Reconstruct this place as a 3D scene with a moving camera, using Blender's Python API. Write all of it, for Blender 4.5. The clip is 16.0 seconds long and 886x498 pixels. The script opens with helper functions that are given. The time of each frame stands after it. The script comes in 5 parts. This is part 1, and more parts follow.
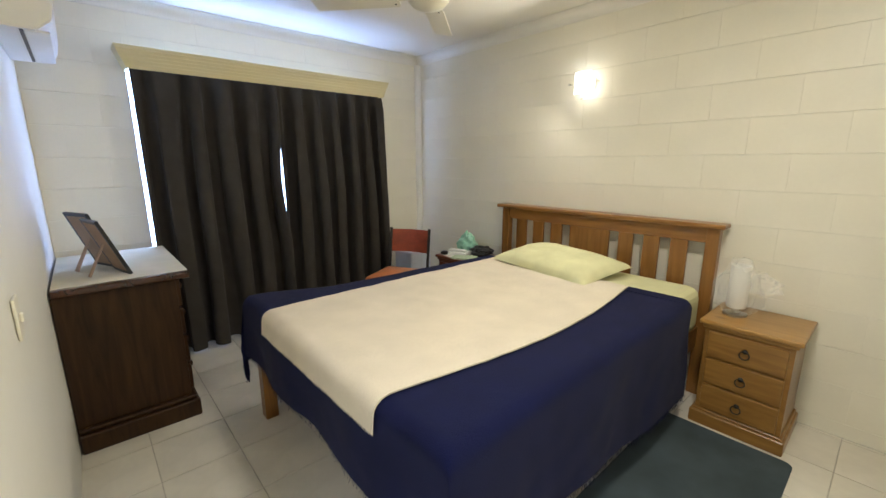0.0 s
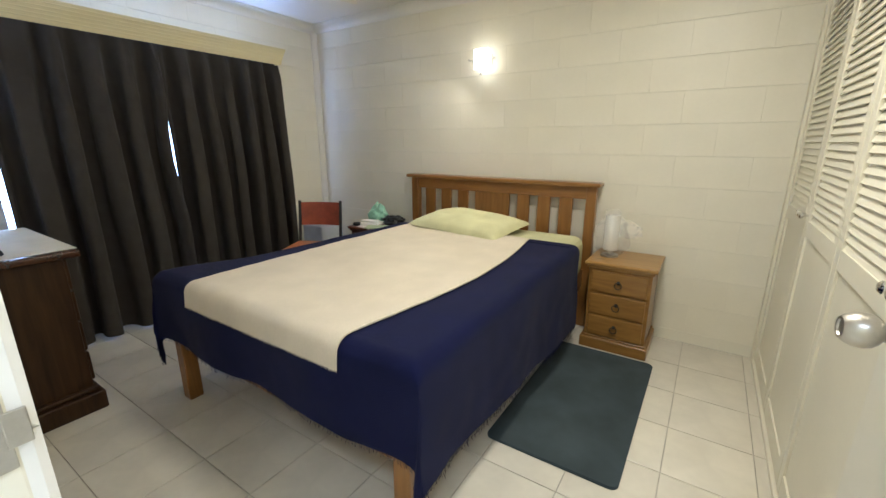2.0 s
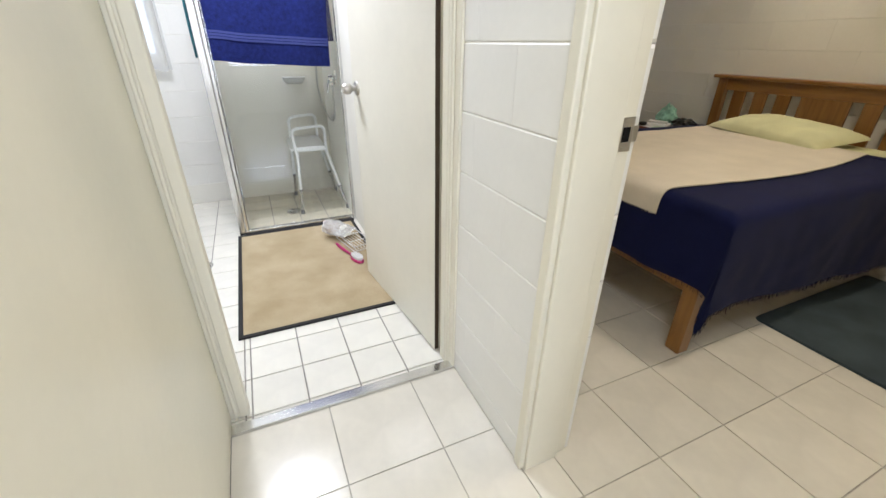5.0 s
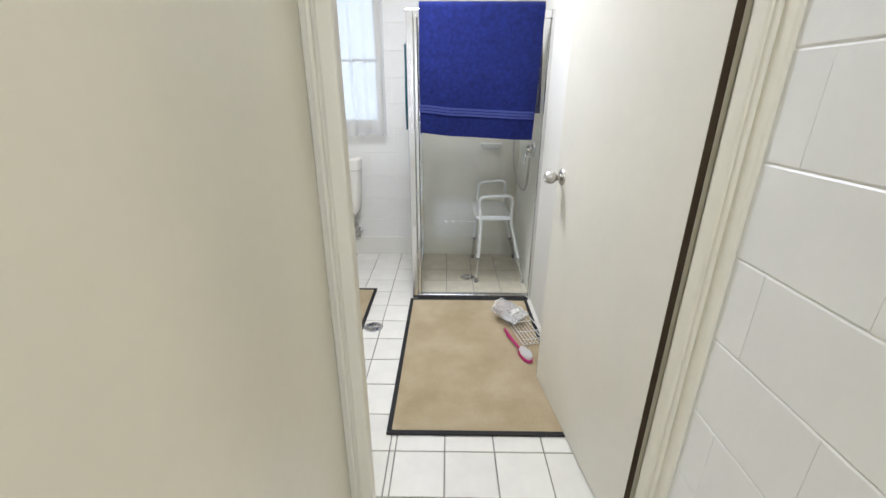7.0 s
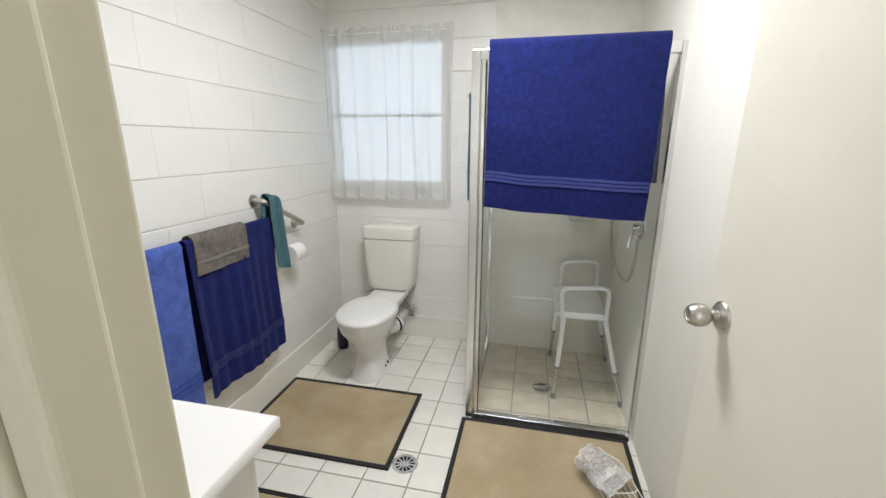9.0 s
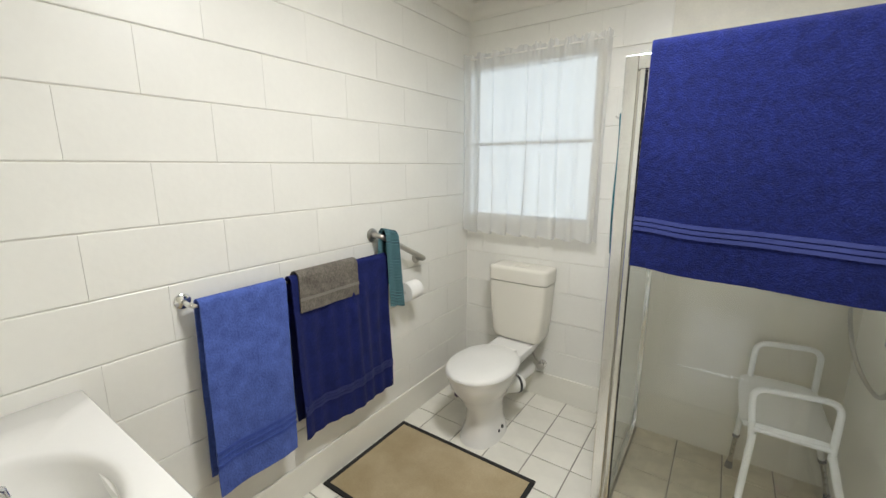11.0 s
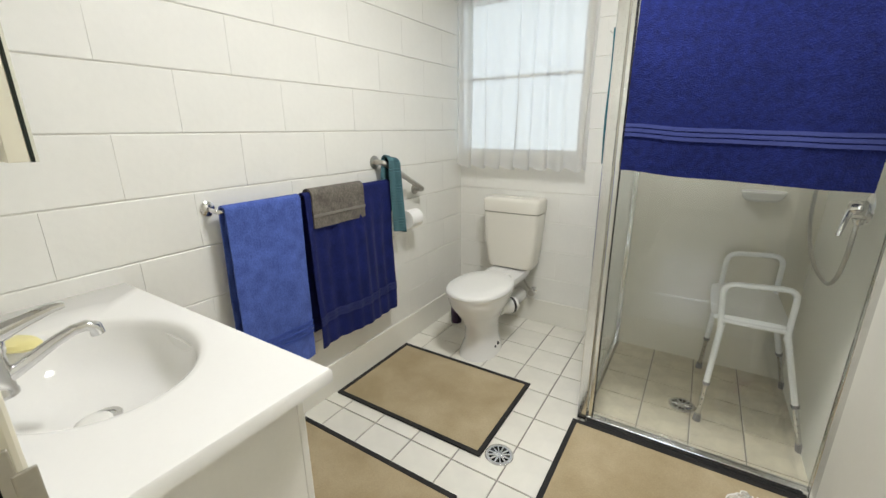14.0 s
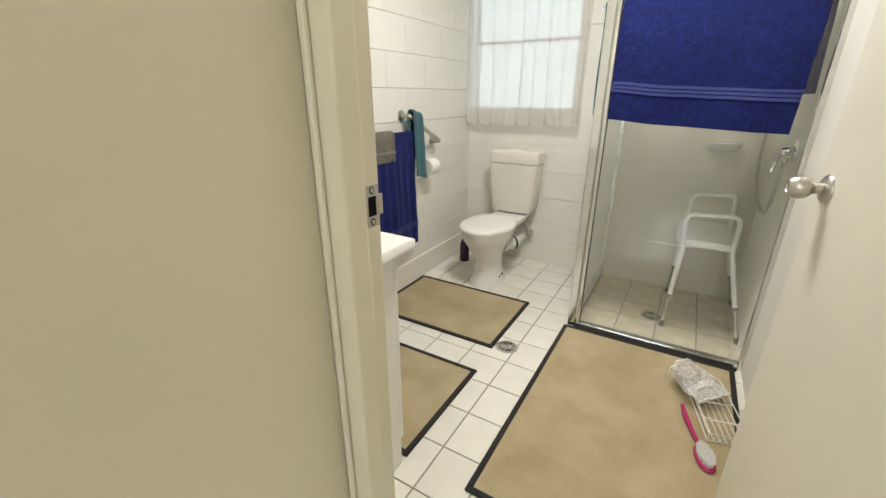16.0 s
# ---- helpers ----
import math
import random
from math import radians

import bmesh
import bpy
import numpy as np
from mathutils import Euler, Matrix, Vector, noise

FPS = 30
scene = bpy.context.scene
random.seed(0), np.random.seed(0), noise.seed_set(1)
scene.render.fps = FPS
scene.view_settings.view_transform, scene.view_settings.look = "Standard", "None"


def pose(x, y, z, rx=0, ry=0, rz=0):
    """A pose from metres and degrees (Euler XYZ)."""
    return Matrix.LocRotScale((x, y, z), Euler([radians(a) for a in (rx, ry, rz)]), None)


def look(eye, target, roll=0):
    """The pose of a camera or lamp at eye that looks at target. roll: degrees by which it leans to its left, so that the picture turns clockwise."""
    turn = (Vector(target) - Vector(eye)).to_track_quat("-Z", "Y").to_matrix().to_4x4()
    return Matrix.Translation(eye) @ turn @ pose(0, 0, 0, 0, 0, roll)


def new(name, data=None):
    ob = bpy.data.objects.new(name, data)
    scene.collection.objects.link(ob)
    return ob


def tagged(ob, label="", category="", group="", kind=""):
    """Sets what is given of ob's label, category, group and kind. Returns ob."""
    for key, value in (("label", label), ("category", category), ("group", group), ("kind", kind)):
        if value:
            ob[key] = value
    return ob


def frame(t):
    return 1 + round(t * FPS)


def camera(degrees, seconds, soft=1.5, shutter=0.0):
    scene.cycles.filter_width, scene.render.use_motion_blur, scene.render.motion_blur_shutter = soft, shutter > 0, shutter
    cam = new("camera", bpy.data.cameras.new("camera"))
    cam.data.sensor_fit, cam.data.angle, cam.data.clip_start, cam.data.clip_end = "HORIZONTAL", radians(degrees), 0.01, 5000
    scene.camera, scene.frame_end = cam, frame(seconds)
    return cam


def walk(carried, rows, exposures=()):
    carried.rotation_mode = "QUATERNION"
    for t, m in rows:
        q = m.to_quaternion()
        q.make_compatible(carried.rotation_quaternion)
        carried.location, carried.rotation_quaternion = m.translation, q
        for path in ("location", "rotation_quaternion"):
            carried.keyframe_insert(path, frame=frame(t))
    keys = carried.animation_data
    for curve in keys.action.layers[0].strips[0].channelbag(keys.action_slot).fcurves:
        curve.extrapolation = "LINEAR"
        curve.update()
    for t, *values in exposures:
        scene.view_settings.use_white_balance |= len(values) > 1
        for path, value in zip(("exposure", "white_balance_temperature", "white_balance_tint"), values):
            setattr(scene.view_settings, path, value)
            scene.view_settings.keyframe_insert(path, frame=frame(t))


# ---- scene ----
cam = camera(95.0, 16.0)
PATH = [
    (0, (0.328, 0.273, 1.412), (1.623, 1.737, 0.99), -0.2),
    (0.5, (0.304, 0.264, 1.397), (1.665, 1.674, 0.995), -0.0),
    (1, (0.29, 0.27, 1.378), (1.742, 1.586, 0.978), -0.1),
    (1.5, (0.214, 0.293, 1.36), (1.767, 1.475, 0.924), -0.0),
    (2, (0.081, 0.281, 1.335), (1.7, 1.339, 0.824), 0.0),
    (2.5, (-0.032, 0.264, 1.294), (1.607, 1.232, 0.681), 0.4),
    (3, (-0.123, 0.213, 1.26), (1.476, 1.169, 0.532), 0.6),
    (3.5, (-0.248, 0.149, 1.24), (1.216, 1.234, 0.415), 0.8),
    (4, (-0.397, 0.136, 1.244), (0.866, 1.407, 0.357), 0.9),
    (4.5, (-0.568, 0.086, 1.25), (0.447, 1.552, 0.344), 0.8),
    (5, (-0.658, 0.091, 1.263), (0.082, 1.715, 0.361), 0.7),
    (7.5, (-0.635, 0.701, 1.41), (-0.764, 2.586, 0.754), 0.2),
    (8, (-0.617, 0.906, 1.417), (-0.837, 2.805, 0.828), 0.2),
    (10.5, (-0.588, 1.551, 1.476), (-1.481, 3.292, 1.059), -0.0),
    (11, (-0.571, 1.63, 1.483), (-1.694, 3.237, 1.084), -0.1),
    (11.5, (-0.571, 1.678, 1.488), (-1.921, 3.101, 1.095), -0.1),
    (12, (-0.577, 1.687, 1.485), (-2.09, 2.935, 1.093), 0.1),
    (12.5, (-0.549, 1.679, 1.451), (-2.105, 2.87, 1.051), -0.1),
    (13, (-0.538, 1.634, 1.387), (-1.978, 2.952, 0.952), -0.1),
    (13.5, (-0.542, 1.544, 1.333), (-1.783, 3.031, 0.836), -0.5),
    (14, (-0.56, 1.436, 1.306), (-1.586, 3.058, 0.742), -0.5),
    (14.5, (-0.539, 1.333, 1.306), (-1.388, 3.028, 0.668), -0.2),
    (15, (-0.486, 1.227, 1.273), (-1.252, 2.945, 0.592), -0.0),
    (15.5, (-0.472, 1.111, 1.282), (-1.271, 2.799, 0.566), 0.2),
    (16, (-0.454, 0.961, 1.263), (-1.413, 2.567, 0.555), 0.1),
]
STOPS = [(0, 0.92, 5200, 10), (2.0, 0.85, 5050, 10), (3.0, 0.5, 5150, 11), (4.0, 0.3, 5400, 14), (5.0, 0.25, 5500, 15), (7.5, -0.15, 5550, 15), (10.5, -0.3, 6050, 11), (13.0, -0.31, 6000, 10), (15.0, -0.2, 6100, 10), (16.0, -0.2, 6400, 10)]
walk(cam, [(t, look(eye, target, roll)) for t, eye, target, roll in PATH], STOPS)

# ---- world and lights ----
world = bpy.data.worlds.new("sky")
scene.world = world
world.use_nodes = True
wn = world.node_tree
sky = wn.nodes.new("ShaderNodeTexSky")
sky.sky_type = "NISHITA"
sky.sun_disc = False
sky.sun_elevation, sky.sun_rotation = radians(50), radians(200)
wn.links.new(sky.outputs[0], wn.nodes["Background"].inputs[0])
wn.nodes["Background"].inputs[1].default_value = 0.15


def lamp(name, kind, m, power, colour, size=0.1, size_y=None):
    d = bpy.data.lights.new(name, kind)
    d.energy, d.color = power, colour
    if kind == "AREA":
        d.shape, d.size, d.size_y = "RECTANGLE", size, size_y or size
    elif kind == "SUN":
        d.angle = size
    else:
        d.shadow_soft_size = size
    ob = new(name, d)
    ob.matrix_world = m
    return ob


DAY, WARM = (1.0, 1.0, 0.94), (1.0, 0.76, 0.46)
lamp("sun", "SUN", look((0, 8, 8), (0, 4, 4.0)), 0.7, (1, 0.96, 0.9), 0.01)
lamp("bath_window_light", "AREA", look((-1.61, 4.55, 1.75), (-1.55, 2.6, 0.9)), 5.5, DAY, 1.7, 1.6)
lamp("bed_window_light", "AREA", look((1.54, 3.93, 1.3), (1.54, 3.0, 1.3)), 68, (0.52, 0.64, 1.0), 1.78, 1.5)
# fill lamp added at the unseen hall end, as if from a window
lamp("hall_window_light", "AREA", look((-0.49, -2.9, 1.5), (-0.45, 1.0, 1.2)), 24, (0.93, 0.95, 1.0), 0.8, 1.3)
# added overhead fill for the hall walls, no known fitting
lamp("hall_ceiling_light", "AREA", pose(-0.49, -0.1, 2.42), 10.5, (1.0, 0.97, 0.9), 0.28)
lamp("bed_lamp_halo", "POINT", pose(2.96, 1.86, 1.94), 0.6, WARM, 0.06)
lamp("bed_lamp_light", "AREA", look((2.985, 1.865, 1.95), (1.6, 2.2, 1.3)), 8, (1.0, 0.80, 0.52), 0.14)
# unseen fill lamp added over the bedroom, without a fixture
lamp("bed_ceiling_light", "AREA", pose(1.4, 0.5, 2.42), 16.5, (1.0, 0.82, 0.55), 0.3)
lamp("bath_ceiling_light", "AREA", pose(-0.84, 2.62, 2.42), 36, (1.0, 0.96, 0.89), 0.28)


# ---- materials ----
def material(name, colour, rough=0.6, metal=0.0, scale=6.0, vary=0.06, bump=0.1, fine=120.0, stretch=(1, 1, 1),
             island=0.0, stain=None, coat=0.0, sheen=0.0, grain=None):
    """A surface in two scales: slow change of tone and fine relief, in metres."""
    m = bpy.data.materials.new(name)
    m.use_nodes = True
    n, l = m.node_tree.nodes, m.node_tree.links
    b = n["Principled BSDF"]
    geo = n.new("ShaderNodeTexCoord")
    mp = n.new("ShaderNodeMapping")
    mp.inputs["Scale"].default_value = stretch
    l.new(geo.outputs["Object"], mp.inputs[0])
    n1 = n.new("ShaderNodeTexNoise")
    n1.inputs["Scale"].default_value, n1.inputs["Detail"].default_value = scale, 5
    n2 = n.new("ShaderNodeTexNoise")
    n2.inputs["Scale"].default_value, n2.inputs["Detail"].default_value = fine, 3
    l.new(mp.outputs[0], n1.inputs[0])
    l.new(mp.outputs[0], n2.inputs[0])
    ramp = n.new("ShaderNodeValToRGB")
    lo = [max(0, c * (1 - 2 * vary)) for c in colour]
    hi = [min(1, c * (1 + 2 * vary)) for c in colour]
    if stain:
        lo = stain
    ramp.color_ramp.elements[0].position, ramp.color_ramp.elements[0].color = 0.3, (*lo, 1)
    ramp.color_ramp.elements[1].position, ramp.color_ramp.elements[1].color = 0.7, (*hi, 1)
    l.new(n1.outputs[0], ramp.inputs[0])
    out = ramp.outputs[0]
    mix = n.new("ShaderNodeMix")
    mix.data_type, mix.blend_type = "RGBA", "MULTIPLY"
    grain = min(1, vary * 3) if grain is None else grain
    mix.inputs[0].default_value = grain
    l.new(out, mix.inputs[6])
    l.new(n2.outputs[0], mix.inputs[7])
    gain = n.new("ShaderNodeMix")
    gain.data_type, gain.blend_type = "RGBA", "MULTIPLY"
    gain.inputs[0].default_value = 1
    g = 1 / (1 - 0.5 * grain)
    gain.inputs[7].default_value = (g, g, g, 1)
    l.new(mix.outputs[2], gain.inputs[6])
    out = gain.outputs[2]
    if island:
        info = n.new("ShaderNodeObjectInfo")
        r = n.new("ShaderNodeMapRange")
        r.inputs[3].default_value, r.inputs[4].default_value = 1 - island, 1 + island * 0.4
        l.new(info.outputs["Random"], r.inputs[0])
        mul = n.new("ShaderNodeMix")
        mul.data_type, mul.blend_type = "RGBA", "MULTIPLY"
        mul.inputs[0].default_value = 1
        l.new(out, mul.inputs[6])
        l.new(r.outputs[0], mul.inputs[7])
        out = mul.outputs[2]
    l.new(out, b.inputs["Base Color"])
    rr = n.new("ShaderNodeMapRange")
    rr.inputs[3].default_value, rr.inputs[4].default_value = max(0.02, rough - 0.06), min(1, rough + 0.06)
    l.new(n1.outputs[0], rr.inputs[0])
    l.new(rr.outputs[0], b.inputs["Roughness"])
    b.inputs["Metallic"].default_value = metal
    b.inputs["Specular IOR Level"].default_value = 0.12 if rough >= 0.9 else 0.5
    b.inputs["Coat Weight"].default_value = coat
    b.inputs["Sheen Weight"].default_value = sheen
    if bump:
        add = n.new("ShaderNodeMath")
        add.operation = "MULTIPLY_ADD"
        add.inputs[1].default_value = 0.6
        l.new(n1.outputs[0], add.inputs[0])
        l.new(n2.outputs[0], add.inputs[2])
        bp = n.new("ShaderNodeBump")
        bp.inputs["Strength"].default_value, bp.inputs["Distance"].default_value = bump, 0.004
        l.new(add.outputs[0], bp.inputs["Height"])
        l.new(bp.outputs[0], b.inputs["Normal"])
    return m


def wood(name, dark, light, rough=0.35, axis=0, coat=0.15, knots=True):
    """Timber with rings stretched along one axis, and a fine pore."""
    m = bpy.data.materials.new(name)
    m.use_nodes = True
    n, l = m.node_tree.nodes, m.node_tree.links
    b = n["Principled BSDF"]
    geo, info = n.new("ShaderNodeTexCoord"), n.new("ShaderNodeObjectInfo")
    mp = n.new("ShaderNodeMapping")
    s = [9.0, 9.0, 9.0]
    s[axis] = 0.9
    mp.inputs["Scale"].default_value = s
    l.new(geo.outputs["Object"], mp.inputs[0])
    l.new(info.outputs["Random"], mp.inputs["Location"])
    w = n.new("ShaderNodeTexNoise")
    w.inputs["Scale"].default_value, w.inputs["Detail"].default_value, w.inputs["Distortion"].default_value = 2.2, 6, 1.6
    l.new(mp.outputs[0], w.inputs[0])
    p = n.new("ShaderNodeTexNoise")
    p.inputs["Scale"].default_value, p.inputs["Detail"].default_value = 26, 3
    l.new(mp.outputs[0], p.inputs[0])
    ramp = n.new("ShaderNodeValToRGB")
    e = ramp.color_ramp.elements
    e[0].position, e[0].color = 0.25, (*dark, 1)
    e[1].position, e[1].color = 0.75, (*light, 1)
    l.new(w.outputs[0], ramp.inputs[0])
    mix = n.new("ShaderNodeMix")
    mix.data_type, mix.blend_type = "RGBA", "MULTIPLY"
    mix.inputs[0].default_value = 0.16
    l.new(ramp.outputs[0], mix.inputs[6])
    l.new(p.outputs[0], mix.inputs[7])
    out = mix.outputs[2]
    if knots:
        v = n.new("ShaderNodeTexVoronoi")
        v.inputs["Scale"].default_value = 6
        km = n.new("ShaderNodeMapping")
        ks = [1.0, 1.0, 1.0]
        ks[axis] = 0.55
        km.inputs["Scale"].default_value = ks
        l.new(geo.outputs["Object"], km.inputs[0])
        l.new(km.outputs[0], v.inputs[0])
        kr = n.new("ShaderNodeValToRGB")
        kr.color_ramp.elements[0].position, kr.color_ramp.elements[0].color = 0.05, (0.35, 0.28, 0.22, 1)
        kr.color_ramp.elements[1].position, kr.color_ramp.elements[1].color = 0.13, (1, 1, 1, 1)
        l.new(v.outputs["Distance"], kr.inputs[0])
        k = n.new("ShaderNodeMix")
        k.data_type, k.blend_type = "RGBA", "MULTIPLY"
        k.inputs[0].default_value = 0.7
        l.new(out, k.inputs[6])
        l.new(kr.outputs[0], k.inputs[7])
        out = k.outputs[2]
    l.new(out, b.inputs["Base Color"])
    b.inputs["Roughness"].default_value, b.inputs["Coat Weight"].default_value = rough, coat
    b.inputs["Coat Roughness"].default_value = 0.25
    bp = n.new("ShaderNodeBump")
    bp.inputs["Strength"].default_value, bp.inputs["Distance"].default_value = 0.08, 0.002
    l.new(p.outputs[0], bp.inputs["Height"])
    l.new(bp.outputs[0], b.inputs["Normal"])
    return m


def glass(name, colour=(1, 1, 1), rough=0.02, alpha=None):
    m = bpy.data.materials.new(name)
    m.use_nodes = True
    b = m.node_tree.nodes["Principled BSDF"]
    b.inputs["Base Color"].default_value = (*colour, 1)
    b.inputs["Roughness"].default_value = rough
    if alpha is None:
        b.inputs["Transmission Weight"].default_value, b.inputs["IOR"].default_value = 1, 1.45
    else:
        b.inputs["Alpha"].default_value = alpha
    return m


PAINT = material("painted_block", (0.80, 0.765, 0.645), 0.38, scale=3, vary=0.012, bump=0.1, fine=45, island=0.012)
WHITEPAINT = material("white_painted_block", (0.80, 0.788, 0.735), 0.38, scale=3, vary=0.012, bump=0.1, fine=45, island=0.012)
JOINT = material("painted_mortar", (0.79, 0.765, 0.68), 0.55, scale=8, vary=0.03, bump=0.3, fine=90)
PLASTER = material("painted_plaster", (0.80, 0.78, 0.70), 0.6, scale=2, vary=0.012, bump=0.05, fine=50)
CEILING = material("ceiling_paint", (0.80, 0.78, 0.72), 0.8, scale=2, vary=0.012, bump=0.04, fine=80)
CREAM = material("cream_gloss_paint", (0.77, 0.735, 0.60), 0.37, scale=3, vary=0.014, bump=0.05, fine=40)
DOORPAINT = material("door_paint", (0.765, 0.735, 0.625), 0.37, scale=3, vary=0.015, bump=0.03, fine=30)
TILE = material("cream_floor_tile", (0.70, 0.66, 0.56), 0.2, scale=5, vary=0.03, bump=0.03, fine=30, island=0.06)
BGROUT = material("pale_grout", (0.46, 0.43, 0.36), 0.85, scale=20, vary=0.08, bump=0.3)
GROUT = material("grey_grout", (0.30, 0.28, 0.24), 0.85, scale=20, vary=0.12, bump=0.3)
BTILE = material("white_bath_tile", (0.80, 0.775, 0.69), 0.19, scale=6, vary=0.02, bump=0.03, fine=30, island=0.04)
WTILE = material("white_wall_tile", (0.80, 0.79, 0.74), 0.14, scale=4, vary=0.012, bump=0.015, fine=20, island=0.015)
PINE = wood("honey_pine", (0.20, 0.098, 0.018), (0.33, 0.18, 0.038), 0.3, 1)
PINE_Y = wood("honey_pine_rail", (0.20, 0.086, 0.015), (0.32, 0.155, 0.031), 0.3, 1, knots=False)
PINE_V = wood("honey_pine_slat", (0.20, 0.086, 0.015), (0.31, 0.148, 0.03), 0.3, 2, knots=False)
PINE_X = wood("honey_pine_top", (0.31, 0.165, 0.035), (0.45, 0.26, 0.066), 0.28, 1)
DARKWOOD = wood("dark_stained_pine", (0.012, 0.0046, 0.0014), (0.054, 0.025, 0.0074), 0.42, 2, 0.0)
DARKWOOD.node_tree.nodes["Principled BSDF"].inputs["Specular IOR Level"].default_value = 0.25
DARKTOP = wood("dark_stained_top", (0.03, 0.010, 0.004), (0.065, 0.022, 0.008), 0.18, 1, 0.3)
# dark brown that stands in for shade in the door hinge gaps
HINGESHADE = wood("hinge_gap_shade", (0.035, 0.02, 0.008), (0.06, 0.036, 0.014), 0.7, 2, 0.0, False)
MAHOG = wood("red_brown_timber", (0.07, 0.018, 0.008), (0.16, 0.05, 0.02), 0.3, 1, 0.2, False)
NAVY = material("navy_blanket", (0.0054, 0.0074, 0.04), 0.97, scale=7, vary=0.08, bump=0.5, fine=260, grain=0.45, sheen=0.04)
SHEET = material("cream_throw", (0.64, 0.575, 0.455), 0.92, scale=5, vary=0.03, bump=0.5, fine=260, grain=0.25, sheen=0.03)
GREENSHEET = material("pale_green_cotton", (0.62, 0.61, 0.36), 0.9, scale=6, vary=0.04, bump=0.25, fine=260)
CURTAIN = material("charcoal_curtain", (0.046, 0.041, 0.036), 0.92, scale=10, vary=0.06, bump=0.3, fine=300, stretch=(1, 1, 1), sheen=0.05)
PELMET = material("yellowed_pelmet", (0.66, 0.58, 0.33), 0.4, scale=4, vary=0.03, bump=0.1, fine=60, stretch=(0.2, 1, 4))
GREYMAT = material("grey_green_mat", (0.058, 0.075, 0.083), 0.9, scale=5, vary=0.1, bump=0.5, fine=260)
TANMAT = material("tan_carpet", (0.44, 0.362, 0.232), 0.97, scale=4.5, vary=0.05, bump=0.6, fine=260, grain=0.35, stain=(0.375, 0.295, 0.17))
BLACKEDGE = material("black_binding", (0.014, 0.013, 0.012), 0.8, scale=20, vary=0.1, bump=0.3, fine=300)
CHROME = material("chrome", (0.72, 0.72, 0.72), 0.12, 1.0, scale=10, vary=0.02, bump=0)
STEEL = material("brushed_steel", (0.52, 0.50, 0.46), 0.36, 1.0, scale=8, vary=0.05, bump=0.04, fine=200)
ALU = material("bright_aluminium", (0.72, 0.72, 0.71), 0.19, 1.0, scale=10, vary=0.03, bump=0.02)
CERAMIC = material("white_ceramic", (0.83, 0.82, 0.79), 0.1, scale=2, vary=0.008, bump=0)
CISTERN = material("ivory_plastic", (0.80, 0.77, 0.68), 0.19, scale=2, vary=0.01, bump=0)
PLASTIC = material("white_plastic", (0.80, 0.79, 0.75), 0.35, scale=4, vary=0.015, bump=0.02)
BLACK = material("black_plastic", (0.015, 0.015, 0.015), 0.4, scale=8, vary=0.1, bump=0.02)
SHOWERBLUE = material("royal_blue_terry", (0.0098, 0.0148, 0.09), 0.97, scale=45, vary=0.12, bump=1.0, fine=210, sheen=0.05, grain=0.6)
NAVYTERRY = material("navy_terry", (0.0115, 0.017, 0.1), 0.97, scale=16, vary=0.1, bump=0.6, fine=120, sheen=0.05, grain=0.5)
MIDBLUE = material("cornflower_terry", (0.078, 0.122, 0.40), 0.97, scale=22, vary=0.1, bump=0.9, fine=150, sheen=0.06, grain=0.5)
GREYTERRY = material("grey_terry", (0.15, 0.135, 0.115), 0.97, scale=25, vary=0.12, bump=1.0, fine=130, sheen=0.05, grain=0.7)
TEAL = material("dark_teal_cloth", (0.03, 0.13, 0.16), 0.9, scale=60, vary=0.2, bump=0.6, fine=160)
SHOWERBAND = material("royal_blue_band", (0.022, 0.034, 0.17), 0.7, scale=9, vary=0.04, bump=0.3, fine=300)
MIDBAND = material("cornflower_band", (0.035, 0.07, 0.33), 0.7, scale=9, vary=0.04, bump=0.3, fine=300)
NAVYBAND = material("navy_band", (0.015, 0.023, 0.125), 0.7, scale=9, vary=0.04, bump=0.3, fine=300)
GREYBAND = material("grey_band", (0.20, 0.185, 0.16), 0.8, scale=9, vary=0.05, bump=0.3, fine=300)
# shower colours darkened: shade from the hanging towel is partly in them
SHOWERWALL = material("shaded_cream_lining", (0.63, 0.595, 0.49), 0.36, scale=2, vary=0.03, bump=0.02, fine=20)
STILE = material("stained_shaded_shower_tile", (0.56, 0.51, 0.39), 0.36, scale=9, vary=0.06, bump=0.04, fine=40, island=0.06)
LEATHER = material("red_brown_vinyl", (0.26, 0.052, 0.018), 0.38, scale=10, vary=0.12, bump=0.15, fine=160)
ORANGEVINYL = material("tan_vinyl", (0.50, 0.18, 0.055), 0.38, scale=8, vary=0.1, bump=0.15, fine=160)
SOAP = material("yellow_soap", (0.82, 0.74, 0.33), 0.35, scale=8, vary=0.04, bump=0.05)
PINK = material("magenta_plastic", (0.42, 0.02, 0.13), 0.35, scale=8, vary=0.05, bump=0)
CARD = material("brown_card", (0.36, 0.24, 0.14), 0.85, scale=12, vary=0.06, bump=0.1)
PAPER = material("paper", (0.72, 0.71, 0.66), 0.8, scale=8, vary=0.02, bump=0.05)
ROLL = material("tissue", (0.84, 0.83, 0.80), 0.95, scale=20, vary=0.02, bump=0.3)
CLOTH = material("cream_linen", (0.66, 0.62, 0.50), 0.92, scale=8, vary=0.03, bump=0.5, fine=300)
GREENBAG = material("pale_green_bag", (0.30, 0.55, 0.42), 0.36, scale=14, vary=0.1, bump=0.3, fine=50)
PURPLE = material("dark_purple_plastic", (0.03, 0.012, 0.045), 0.36, scale=8, vary=0.06, bump=0)
